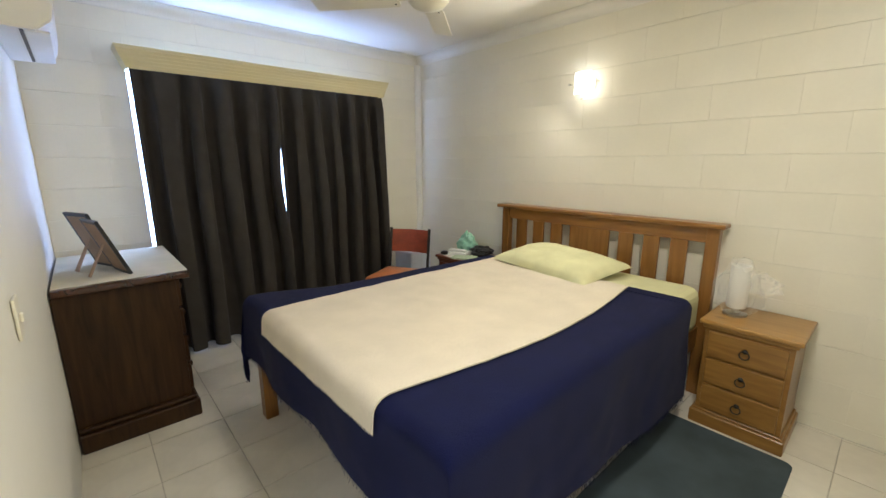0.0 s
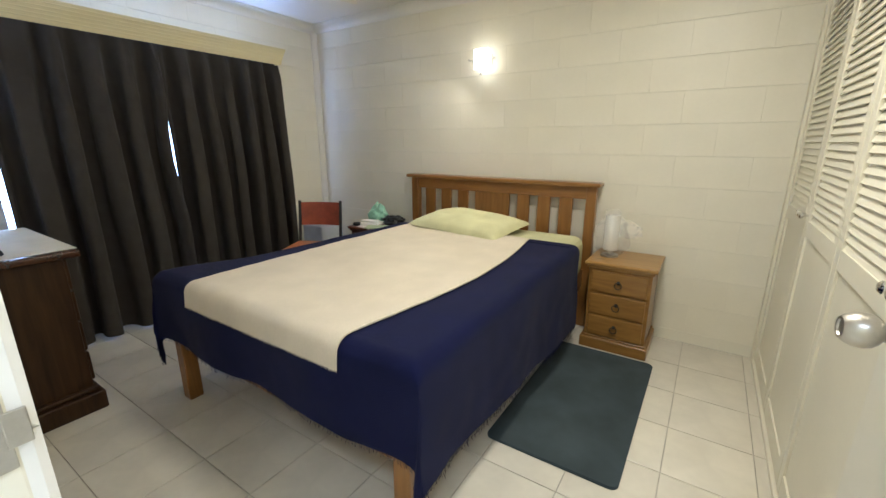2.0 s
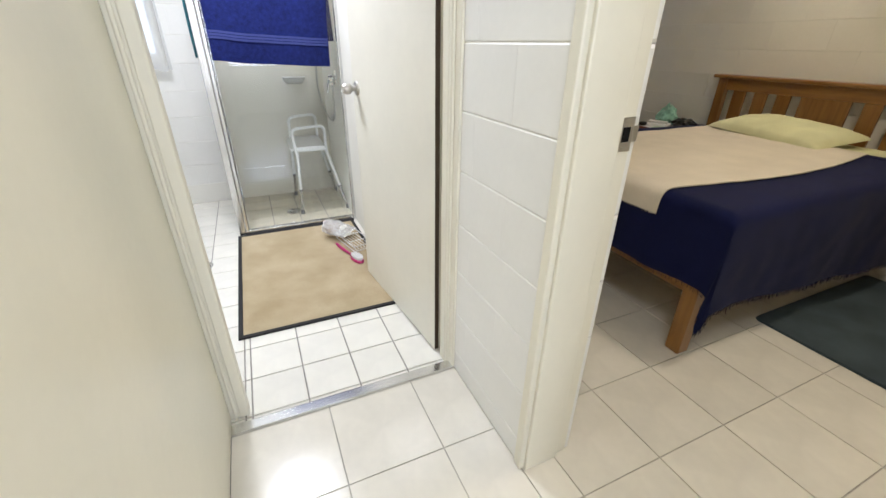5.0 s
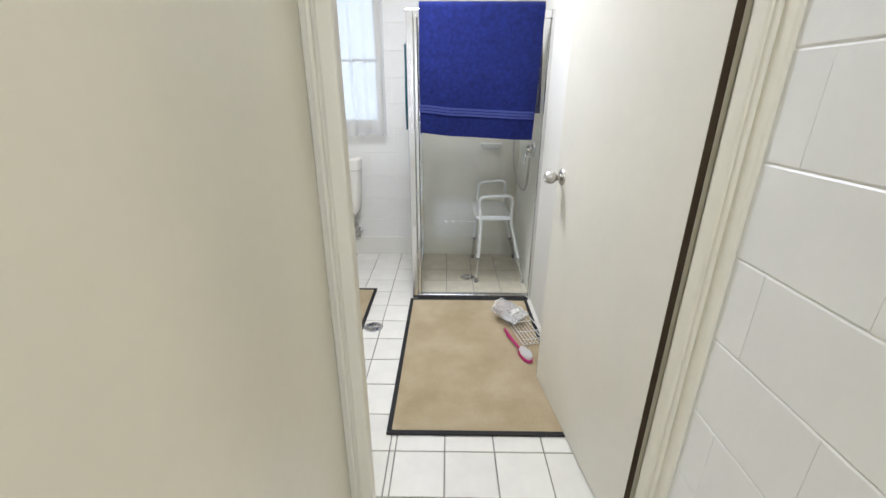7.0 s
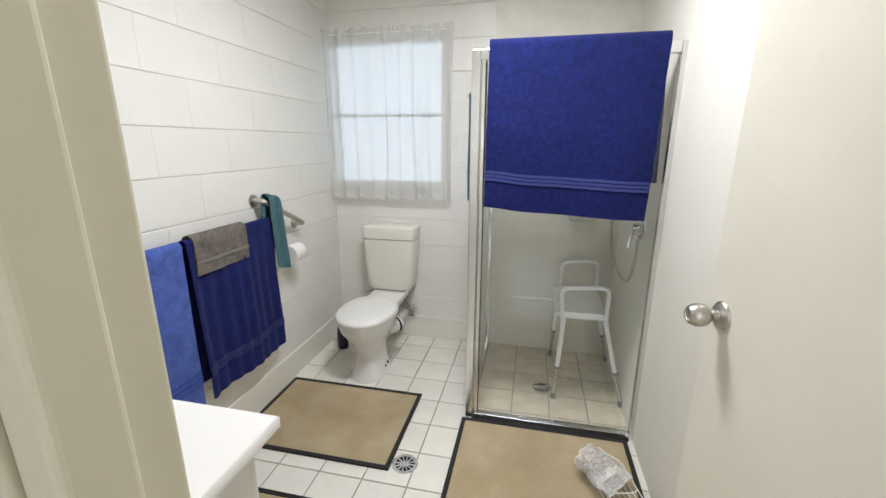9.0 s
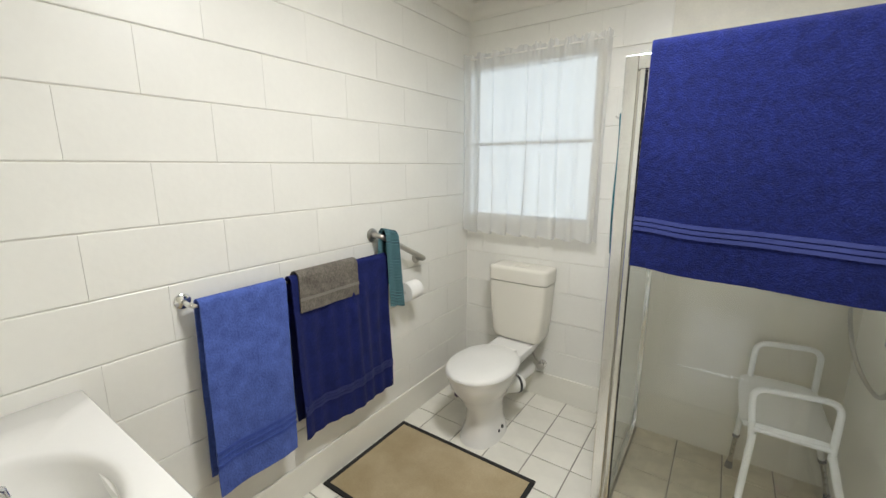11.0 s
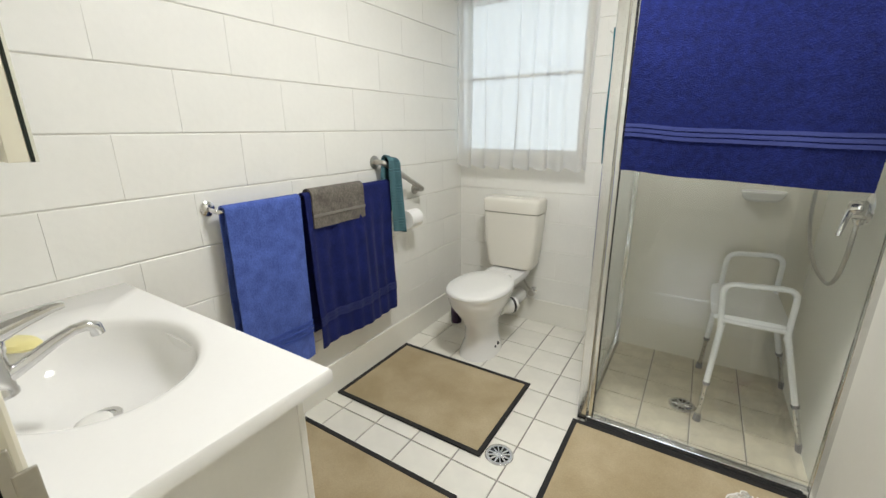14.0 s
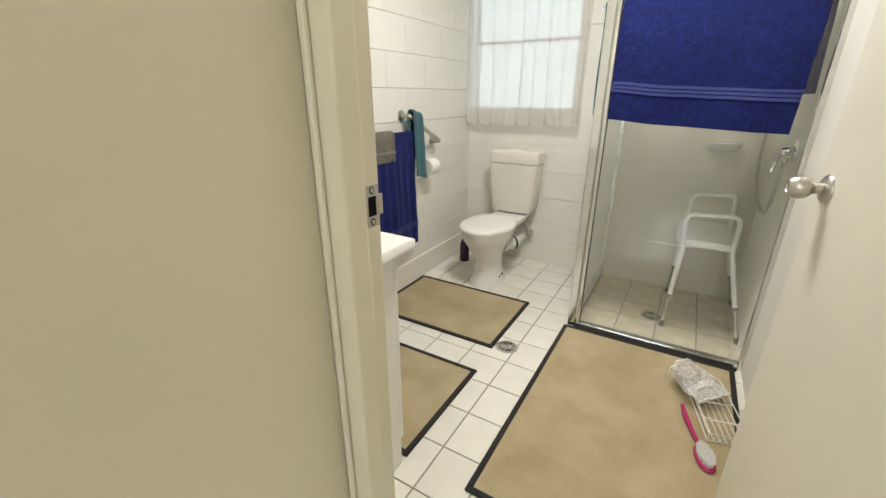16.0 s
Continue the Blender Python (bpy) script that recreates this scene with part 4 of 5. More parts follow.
# ceiling fan
fan = thing("ceiling_fan", "cream four-bladed ceiling fan at rest", "ceiling fan", pose(1.865, 2.12, 0))
part("rod", tube([(0, 0, 2.30), (0, 0, CEIL)], 0.014, 12), CREAM, fan)
part("canopy", lathe([(0.065, CEIL - 0.001), (0.06, CEIL - 0.03), (0.02, CEIL - 0.05)], 24), CREAM, fan, "", True)
part("motor", lathe([(0.05, 2.335), (0.105, 2.32), (0.115, 2.285), (0.11, 2.25), (0.085, 2.222), (0.04, 2.205), (0.012, 2.20)], 32), CREAM, fan, "", True)
for k in range(4):
    r = pose(0, 0, 2.262, 0, 0, 41 + 90 * k) @ pose(0, 0, 0, 10)
    bl = part("blade", xf(prism(rounded(0.16, -0.06, 0.64, 0.06, 0.02), -0.003, 0.003), r), CREAM, fan)
    part("blade_iron", xf(box(0.08, -0.018, 0.004, 0.22, 0.018, 0.009, 0.002), r), CREAM, bl)
    for y in (-0.03, 0.03):
        part("screw", lathe([(0.006, 0), (0.004, 0.003)], 8, r @ pose(0.185, y, -0.004, 180)), BLACK, bl)

# air conditioner
ac = thing("air_conditioner", "white split air conditioner high on the wall", "air conditioner", pose(WEST + 0.002, 3.15, 1.95))
b = bmesh.new()
prof = [(0, 0), (0.0, 0.29), (0.15, 0.29), (0.195, 0.26), (0.205, 0.12), (0.19, 0.04), (0.14, 0.0)]
ra = [b.verts.new((x, -0.40, z)) for x, z in prof]
rb = [b.verts.new((x, 0.40, z)) for x, z in prof]
for k in range(len(prof)):
    j = (k + 1) % len(prof)
    b.faces.new((ra[k], ra[j], rb[j], rb[k]))
b.faces.new(ra)
b.faces.new(rb[::-1])
bmesh.ops.recalc_face_normals(b, faces=b.faces)
bmesh.ops.bevel(b, geom=b.edges[:], offset=0.006, segments=2, affect="EDGES")
part("body", b, PLASTIC, ac)
part("louvre", box(0.10, -0.36, -0.004, 0.18, 0.36, 0.006, 0.002), PLASTIC, ac)
# solid black bar stands in for shade inside the air outlet
part("outlet_slot", box(0.085, -0.37, -0.002, 0.098, 0.37, 0.003), BLACK, ac)

# mat by the bed
tagged(link("floor_mat", prism(rounded(1.54, 0.419, 2.655, 1.0, 0.035), 0.001, 0.012, bevel=0.004), GREYMAT), "grey-green rectangular mat on the tiles beside the bed", "mat")

# switch by the bedroom door
sw = thing("light_switch", "cream wall switch plate by the bedroom door", "switch", pose(WEST + 0.002, 1.82, 1.0))
part("plate", box(0, -0.036, -0.058, 0.008, 0.036, 0.058, 0.003), CREAM, sw)
part("rocker", box(0.008, -0.01, -0.012, 0.016, 0.01, 0.012, 0.003), CREAM, sw)


# ---- bathroom: window and voile ----
win = tagged(new("window_2"), "small bright window with obscure glass", "window", kind="structure")
fr = bmesh.new()
for bx in ((-2.024, 1.16, -2.01, 2.095), (-1.225, 1.16, -1.21, 2.095), (-2.01, 1.16, -1.225, 1.178), (-2.01, 2.078, -1.225, 2.095), (-2.01, 1.612, -1.225, 1.632)):
    box(bx[0], B_NORTH + 0.001, bx[1], bx[2], B_NORTH + 0.042, bx[3], bm=fr)
part("window_frame", fr, ALU, win)
for z0, z1 in ((1.178, 1.612), (1.632, 2.078)):
    p = part("pane", box(-2.01, B_NORTH + 0.018, z0, -1.225, B_NORTH + 0.023, z1), GLASS, win)
    p.visible_shadow = False
part("window_sill", box(-2.02, B_NORTH - 0.035, 1.125, -1.18, B_NORTH - 0.001, 1.158, 0.004), CREAM, win)
part("architrave", box(-1.208, B_NORTH - 0.02, 1.158, -1.18, B_NORTH - 0.004, 2.125, 0.003), CREAM, win)
part("architrave", box(-2.02, B_NORTH - 0.02, 2.097, -1.209, B_NORTH - 0.004, 2.125, 0.003), CREAM, win)
tagged(link("backdrop_garden", box(-5.5, 6.5, -0.1, 2.5, 6.55, 4.5), OUTSIDE), "bright pale garden haze outside the window", "backdrop", kind="structure")


def voile(u, v):
    x = -2.015 + 0.885 * u
    z = 2.15 - 1.085 * v
    ph = u * 8.5 * 2 * math.pi + 1.4 * wob(u * 6, 2.0, v)
    a = 0.03 * (0.25 + 0.75 * v ** 0.6) * (0.8 + 0.7 * wob(u * 8, 4.4))
    gather = (0.012 * math.sin(u * 60 + 2 * wob(u * 20, 1)) + 0.016 * wob(u * 70, 3.0)) * max(0, 1 - v * 9)
    return Vector((x + 0.022 * math.cos(ph + 0.7) * v ** 0.5 * (0.6 + wob(u * 5, 9.1)), B_NORTH - 0.085 - math.sin(ph) * a - gather * 0.7, z + 0.014 * math.sin(ph) * v ** 3 + gather * 0.6))


cv = thing("voile_curtain", "sheer white voile curtain gathered on a wire", "curtain")
part("cloth", sheet(260, 26, voile), VOILE, cv, "", True)
part("curtain_wire", tube([(-2.02, B_NORTH - 0.085, 2.12), (-1.12, B_NORTH - 0.085, 2.12)], 0.004, 8), PLASTIC, cv)


# ---- bathroom: vanity ----
van = thing("vanity_unit", "white vanity cabinet beneath the basin top", "vanity")
part("carcass", box(B_WEST + 0.012, B_SOUTH + 0.004, 0.10, -1.171, 1.845, 0.70, 0.002), PLASTIC, van)
part("end_panel", box(-1.1705, B_SOUTH + 0.004, 0.0, -1.155, 1.845, 0.834, 0.001), PLASTIC, van)
part("front_rail", box(B_WEST + 0.012, 1.829, 0.7005, -1.171, 1.845, 0.834), PLASTIC, van)
part("kickboard", box(B_WEST + 0.012, B_SOUTH + 0.004, 0.0, -1.172, 1.80, 0.10), PLASTIC, van)
for x0, x1 in ((-2.012, -1.593), (-1.588, -1.157)):
    d = part("door", box(x0, 1.846, 0.11, x1, 1.864, 0.825, 0.003), PLASTIC, van)
    part("handle", tube(arc([(x1 - 0.04, 1.864, 0.70), (x1 - 0.04, 1.886, 0.70), (x1 - 0.04, 1.886, 0.78), (x1 - 0.04, 1.864, 0.78)], 0.012), 0.004, 8), CHROME, d)


def basin_top():
    """Moulded top with an oval bowl sunk into it."""
    x0, x1, y0, y1, top = B_WEST + 0.008, -1.115, B_SOUTH + 0.004, 1.905, 0.862
    cx, cy, rx, ry = -1.555, 1.665, 0.235, 0.178
    b = bmesh.new()
    n = 64
    outer, rings = [], []
    for k in range(n):
        a = 2 * math.pi * k / n
        dx, dy = math.cos(a), math.sin(a)
        s = min(((x1 if dx > 0 else x0) - cx) / dx if abs(dx) > 1e-6 else 9, ((y1 if dy > 0 else y0) - cy) / dy if abs(dy) > 1e-6 else 9)
        outer.append((cx + dx * s, cy + dy * s))
    for corner in ((x0, y0), (x1, y0), (x1, y1), (x0, y1)):
        i = min(range(n), key=lambda q: (outer[q][0] - corner[0]) ** 2 + (outer[q][1] - corner[1]) ** 2)
        outer[i] = corner
    rings.append([b.verts.new((x, y, top - 0.028)) for x, y in outer])
    rings.append([b.verts.new((x, y, top - 0.004)) for x, y in outer])
    rings.append([b.verts.new((x + (cx - x) * 0.008, y + (cy - y) * 0.012, top)) for x, y in outer])
    for s, dz in ((1.10, 0), (1.04, -0.002), (1.0, -0.008), (0.97, -0.022), (0.93, -0.05), (0.84, -0.085), (0.68, -0.112), (0.45, -0.126), (0.2, -0.132), (0.09, -0.135)):
        rings.append([b.verts.new((cx + s * rx * math.cos(2 * math.pi * k / n), cy + s * ry * math.sin(2 * math.pi * k / n), top + dz)) for k in range(n)])
    for a, c in zip(rings, rings[1:]):
        for k in range(n):
            b.faces.new((a[k], a[(k + 1) % n], c[(k + 1) % n], c[k]))
    b.faces.new(rings[-1])
    bmesh.ops.recalc_face_normals(b, faces=b.faces)
    return b


top = thing("basin_top", "white moulded vanity top with an oval basin", "basin")
part("basin", basin_top(), CERAMIC, top, "", True)
part("splashback", box(B_WEST + 0.012, B_SOUTH + 0.003, 0.862, -1.115, B_SOUTH + 0.02, 0.93, 0.004), CERAMIC, top)
waste = part("waste", lathe([(0.032, 0.0), (0.031, 0.003), (0.022, 0.002), (0.02, -0.004)], 24, pose(-1.555, 1.665, 0.729)), CHROME, top, "chrome plug waste", True)
part("plug", lathe([(0.001, 0.012), (0.02, 0.0115), (0.031, 0.008), (0.033, 0.004), (0.031, 0.0), (0.001, 0.0)], 28, pose(-1.532, 1.64, 0.736, 5, 4)), PLASTIC, waste, "white plastic plug", True)
tap = thing("mixer_tap", "chrome lever mixer tap on the basin", "tap", pose(-1.55, 1.538, 0.862, 0, 0, -8))
part("body", lathe([(0.026, 0), (0.026, 0.006), (0.024, 0.01), (0.023, 0.075), (0.025, 0.08)], 28), CHROME, tap, "", True)
part("cap", lathe([(0.025, 0.08), (0.026, 0.10), (0.02, 0.118), (0.008, 0.124)], 28), CHROME, tap, "", True)
part("lever", tube([(0, -0.012, 0.104), (0, 0.02, 0.113), (0, 0.055, 0.124), (0, 0.095, 0.136), (0, 0.112, 0.136)], [0.019, 0.0175, 0.0125, 0.0095, 0.006], 14), CHROME, tap, "", True)
part("spout", tube([(0.0, 0.012, 0.03), (0.0, 0.05, 0.05), (0.0, 0.085, 0.07), (0.0, 0.115, 0.083), (0.0, 0.133, 0.085), (0.0, 0.146, 0.078), (0.0, 0.148, 0.062)], [0.014, 0.012, 0.011, 0.0105, 0.011, 0.012, 0.012], 14), CHROME, tap, "", True)
tagged(link("soap_bar", lathe([(0.2, 0), (0.85, 0.1), (1.0, 0.45), (0.85, 0.85), (0.2, 1.0)], 24, pose(-1.752, 1.607, 0.8625, 0, 0, 20) @ Matrix.Diagonal((0.056, 0.03, 0.02, 1))), SOAP, True), "yellow oval soap bar beside the tap", "soap")

# mirror cabinet
mc = thing("mirror_cabinet", "white bathroom cabinet with mirrored doors", "cabinet")
part("carcass", box(-1.893, B_SOUTH + 0.002, 1.30, -1.288, 1.580, 2.015, 0.002), PLASTIC, mc)
for x0, x1 in ((-1.895, -1.592), (-1.587, -1.285)):
    d = part("door", box(x0, 1.582, 1.271, x1, 1.603, 2.015, 0.001), CREAM, mc)
    part("mirror", box(x0, 1.6075, 1.271, x1, 1.611, 2.015), MIRROR, d)
    part("mirror_edge", box(x0 - 0.0004, 1.6035, 1.2706, x1 + 0.0006, 1.6072, 2.0154), MIRROREDGE, d)
part("far_edge", box(-1.8995, 1.582, 1.271, -1.8955, 1.6117, 2.015), MIRROREDGE, mc, "dark mirror edge")
part("bumper", lathe([(0.009, 0), (0.009, 0.006), (0.004, 0.010)], 16, pose(-1.287, 1.525, 1.315, 0, 90)), PLASTIC, mc, "", True)


# ---- bathroom: towel rail, towels, grab bar, paper ----
def flange(x, y, z, parent, out=0.05):
    part("flange", lathe([(0.026, 0), (0.026, 0.004), (0.02, 0.008), (0.008, 0.012)], 20, pose(x, y, z, 0, 90)), CHROME, parent, "", True)


rail = thing("towel_rail", "chrome towel rail on the block wall", "towel rail")
for y in (2.19, 3.15):
    flange(B_WEST + 0.008, y, 1.045, rail)
part("bar", tube(arc([(B_WEST + 0.012, 2.19, 1.045), (B_WEST + 0.065, 2.19, 1.035), (B_WEST + 0.065, 3.15, 1.035), (B_WEST + 0.012, 3.15, 1.045)], 0.03), 0.0085, 12), CHROME, rail, "", True)


def towel(name, label, mat, y0, y1, top_z, z_front, z_back, x, seed, band, stripes=(), r=0.014, amp=0.008, skew=0.0, ridge=0.0):
    """A towel folded over a rail that runs along y; local front faces +x."""
    t = thing(name, label, "towel")
    lf, lb = top_z - z_front, top_z - z_back
    total = lf + lb + math.pi * r

    def at(s, v):
        if s < lf:
            px, pz, fall = x + r, z_front + s, (lf - s)
        elif s < lf + math.pi * r:
            a = (s - lf) / r
            px, pz, fall = x + r * math.cos(a), top_z + r * math.sin(a), 0
        else:
            px, pz, fall = x - r, top_z - (s - lf - math.pi * r), s - lf - math.pi * r
        return px, pz, fall

    def f(u, v):
        s = total * u
        px, pz, fall = at(s, v)
        y = y0 + (y1 - y0) * v
        k = min(1, fall * 4)
        front = 1 if s < lf else -0.3
        px += front * k * (0.0007 * wob(y * 40, pz * 40, seed) + 0.0010 * wob(y * 110, pz * 110, seed + 7) + ridge * math.sin(v * 47 + 2 * wob(v * 3, u, seed)) + amp * math.sin(v * 9 + seed + wob(v * 3, seed)) + 0.006 * wob(v * 4, u * 5, seed) + 0.012 * fall)
        y += skew * fall + 0.006 * wob(u * 5, v * 2, seed) * k
        pz += (0.010 * wob(v * 3, seed + 2) + 0.02 * (v - 0.5) * skew) * k
        return Vector((px, y, pz))
    part("cloth", sheet(200, 110, f, 0.006), mat, t, "", True)
    for h in stripes:
        b = sheet(1, 44, lambda u, v: Vector((0.0075, 0, -0.006 + 0.012 * u)) + f((h) / total, v), 0.003)
        part("woven_band", b, band, t)
    return t


towel("hand_towel", "cornflower blue towel hanging over the rail", MIDBLUE, 2.208, 2.528, 1.036, 0.325, 0.38, B_WEST + 0.065, 1.0, MIDBAND, (0.12, 0.145, 0.17), 0.016, 0.006, -0.015)
towel("bath_towel", "navy towel hanging over the rail", NAVYTERRY, 2.55, 3.105, 1.036, 0.33, 0.40, B_WEST + 0.065, 3.0, NAVYBAND, (0.12, 0.135, 0.15), 0.016, 0.011, 0.02, 0.0045)
towel("face_cloth", "small grey face cloth laid over the navy towel", GREYTERRY, 2.58, 2.895, 1.042, 0.90, 0.93, B_WEST + 0.065, 5.0, GREYBAND, (0.055,), 0.024, 0.003)
grab = thing("grab_bar", "brushed steel sloping grab bar on the wall", "grab bar")
for y, z in ((3.08, 1.145), (3.43, 0.965)):
    part("flange", lathe([(0.034, 0), (0.034, 0.005), (0.028, 0.008)], 20, pose(B_WEST + 0.008, y, z, 0, 90)), STEEL, grab, "", True)
part("bar", tube(arc([(B_WEST + 0.012, 3.08, 1.145), (B_WEST + 0.075, 3.08, 1.145), (B_WEST + 0.075, 3.43, 0.965), (B_WEST + 0.012, 3.43, 0.965)], 0.035), 0.0145, 14), STEEL, grab, "", True)


def scarf(u, v):
    s = u * 0.70
    r = 0.02
    if s < 0.38:
        x, z = B_WEST + 0.075 + r + 0.004, 1.15 - 0.38 + s
    elif s < 0.38 + math.pi * r:
        a = (s - 0.38) / r
        x, z = B_WEST + 0.075 + r * math.cos(a), 1.15 + r * math.sin(a)
    else:
        x, z = B_WEST + 0.075 - r, 1.15 - (s - 0.38 - math.pi * r)
    w = 0.075 + 0.03 * abs(u - 0.6)
    return Vector((x + 0.012 * math.sin(v * 8), 3.10 + 0.05 * (1 - u) + (v - 0.5) * w, z - 0.25 * (v - 0.5) * w))


tagged(link("wash_cloth", sheet(50, 14, scarf, 0.007), KNIT, True), "teal and dark woven cloth looped over the grab bar", "cloth")
tp = thing("toilet_roll_holder", "chrome holder with a white toilet roll", "toilet roll")
part("cover", tube([(B_WEST + 0.01, 3.19, 0.875), (B_WEST + 0.04, 3.19, 0.87), (B_WEST + 0.075, 3.19, 0.845), (B_WEST + 0.085, 3.21, 0.815), (B_WEST + 0.085, 3.345, 0.815)], 0.008, 10), CHROME, tp, "", True)
roll = lathe([(0.02, 0), (0.052, 0), (0.052, 0.10), (0.02, 0.10), (0.02, 0)], 32, pose(B_WEST + 0.085, 3.235, 0.815, -90))
part("roll", roll, ROLL, tp, "white paper roll", True)


# ---- bathroom: toilet ----
TX = -1.565
wc = thing("toilet", "white close-coupled toilet with closed lid", "toilet", pose(TX, 4.0, 0))
def slabs(levels, seg=36):
    """A body from stacked ovals: (z, centre y, half width, half depth, squareness)."""
    b = bmesh.new()
    rings = []
    for z, cy, rx, ry, q in levels:
        ring = []
        for k in range(seg):
            a = 2 * math.pi * k / seg
            c, s = math.cos(a), math.sin(a)
            ring.append(b.verts.new((rx * math.copysign(abs(c) ** q, c), cy + ry * math.copysign(abs(s) ** q, s), z)))
        rings.append(ring)
    for a, c in zip(rings, rings[1:]):
        for k in range(seg):
            b.faces.new((a[k], a[(k + 1) % seg], c[(k + 1) % seg], c[k]))
    b.faces.new(rings[0][::-1])
    b.faces.new(rings[-1])
    bmesh.ops.recalc_face_normals(b, faces=b.faces)
    return b


PY = -0.565
part("pedestal", slabs([(0, PY + 0.02, 0.112, 0.165, 0.85), (0.03, PY + 0.02, 0.108, 0.16, 0.85), (0.10, PY + 0.03, 0.088, 0.135, 0.9), (0.19, PY + 0.03, 0.084, 0.14, 0.9), (0.27, PY + 0.01, 0.115, 0.175, 0.95), (0.34, PY, 0.158, 0.218, 0.95), (0.385, PY, 0.172, 0.232, 0.95), (0.402, PY, 0.172, 0.232, 0.95)]), CERAMIC, wc, "glazed white pan", True)
part("rear_shelf", slabs([(0.33, -0.22, 0.09, 0.19, 0.4), (0.36, -0.22, 0.115, 0.205, 0.35), (0.40, -0.22, 0.122, 0.21, 0.3), (0.408, -0.22, 0.118, 0.205, 0.3)]), CERAMIC, wc, "", True)
part("seat", slabs([(0.405, PY, 0.178, 0.24, 0.95), (0.422, PY, 0.181, 0.243, 0.95)]), PLASTIC, wc, "", True)
part("lid", slabs([(0.424, PY, 0.182, 0.244, 0.95), (0.434, PY, 0.180, 0.242, 0.95), (0.444, PY, 0.165, 0.225, 0.95), (0.447, PY, 0.10, 0.14, 1.0)]), PLASTIC, wc, "closed white plastic lid", True)
part("lid_hinge", box(-0.085, PY + 0.215, 0.405, 0.085, PY + 0.25, 0.435, 0.008), PLASTIC, wc)
part("cistern", slabs([(0.42, -0.088, 0.15, 0.075, 0.35), (0.45, -0.088, 0.165, 0.083, 0.3), (0.60, -0.088, 0.180, 0.088, 0.28), (0.775, -0.088, 0.188, 0.090, 0.25), (0.787, -0.088, 0.188, 0.090, 0.25)]), CISTERN, wc, "ivory plastic cistern", True)
part("cistern_lid", slabs([(0.790, -0.088, 0.184, 0.087, 0.25), (0.794, -0.088, 0.191, 0.094, 0.25), (0.862, -0.088, 0.193, 0.095, 0.25), (0.874, -0.088, 0.190, 0.092, 0.25), (0.881, -0.088, 0.182, 0.084, 0.27), (0.884, -0.088, 0.16, 0.065, 0.3)]), CISTERN, wc, "", True)
part("flush_button", box(-0.05, -0.125, 0.883, -0.002, -0.085, 0.889, 0.003), CISTERN, wc)
part("flush_button", box(0.002, -0.125, 0.883, 0.05, -0.085, 0.889, 0.003), CISTERN, wc)
part("bolt_cover", lathe([(0.012, 0), (0.01, 0.006)], 12, pose(0.098, PY + 0.05, 0.055, 0, 80)), BLACK, wc)
part("bolt_cover", lathe([(0.010, 0), (0.008, 0.004)], 12, pose(0.1, PY + 0.01, 0.05, 0, 80)), BLACK, wc)
part("pan_outlet", tube([(0.07, PY + 0.13, 0.26), (0.115, PY + 0.19, 0.255), (0.12, PY + 0.215, 0.255)], [0.045, 0.048, 0.048], 20), PLASTIC, wc, "white outlet collar", True)
part("outlet_seal", tube([(0.116, PY + 0.188, 0.255), (0.1235, PY + 0.1995, 0.255)], 0.0495, 20), BLACK, wc)
part("soil_pipe", tube([(0.03, -0.42, 0.22), (0.04, -0.33, 0.22), (0.04, -0.03, 0.19)], 0.05, 18), PLASTIC, wc, "", True)
valve = thing("stop_valve", "chrome stop valve and hose to the cistern", "valve", pose(-1.435, B_NORTH - 0.008, 0.225))
part("rose", lathe([(0.028, 0), (0.028, 0.004), (0.012, 0.01), (0.012, 0.04)], 20, pose(0, 0, 0, 90)), CHROME, valve, "", True)
part("handle", lathe([(0.022, 0), (0.025, 0.006), (0.025, 0.018), (0.02, 0.024)], 14, pose(0, -0.04, 0, 90)), STEEL, valve, "", True)
part("hose", tube(arc([(0, -0.03, 0.01), (-0.03, -0.04, 0.03), (-0.06, -0.06, 0.10), (-0.06, -0.09, 0.20)], 0.05), 0.007, 8), STEEL, valve, "", True)
brush = thing("toilet_cleaner", "dark purple cleaner bottle standing behind the toilet", "bottle", pose(-1.885, 3.70, 0))
part("bottle", lathe([(0.036, 0), (0.038, 0.01), (0.038, 0.13), (0.03, 0.17), (0.014, 0.20)], 20), PURPLE, brush, "", True)
part("cap", lathe([(0.015, 0.20), (0.015, 0.235), (0.008, 0.25)], 16), PINK, brush, "", True)


# ---- bathroom: mats and drains ----
def bound_mat(label, x0, y0, x1, y1):
    t = thing("bath_mat", label, "mat", None, "tan bath mats")
    e = 0.022
    part("carpet", box(x0 + e, y0 + e, 0.001, x1 - e, y1 - e, 0.010, 0.002), TANMAT, t)
    b = bmesh.new()
    for bx in ((x0, y0, x1, y0 + e), (x0, y1 - e, x1, y1), (x0, y0 + e, x0 + e, y1 - e), (x1 - e, y0 + e, x1, y1 - e)):
        box(bx[0], bx[1], 0.0008, bx[2], bx[3], 0.0115, 0.002, bm=b)
    part("binding", b, BLACKEDGE, t, "black bound edge")
    return t


bound_mat("tan carpet mat with black edge before the toilet", -1.995, 2.67, -1.17, 3.257)
bound_mat("tan carpet mat with black edge at the vanity", -1.98, 1.87, -1.153, 2.457)
bound_mat("large stained tan carpet mat with black edge before the shower", -0.905, 1.861, -0.075, 3.105)


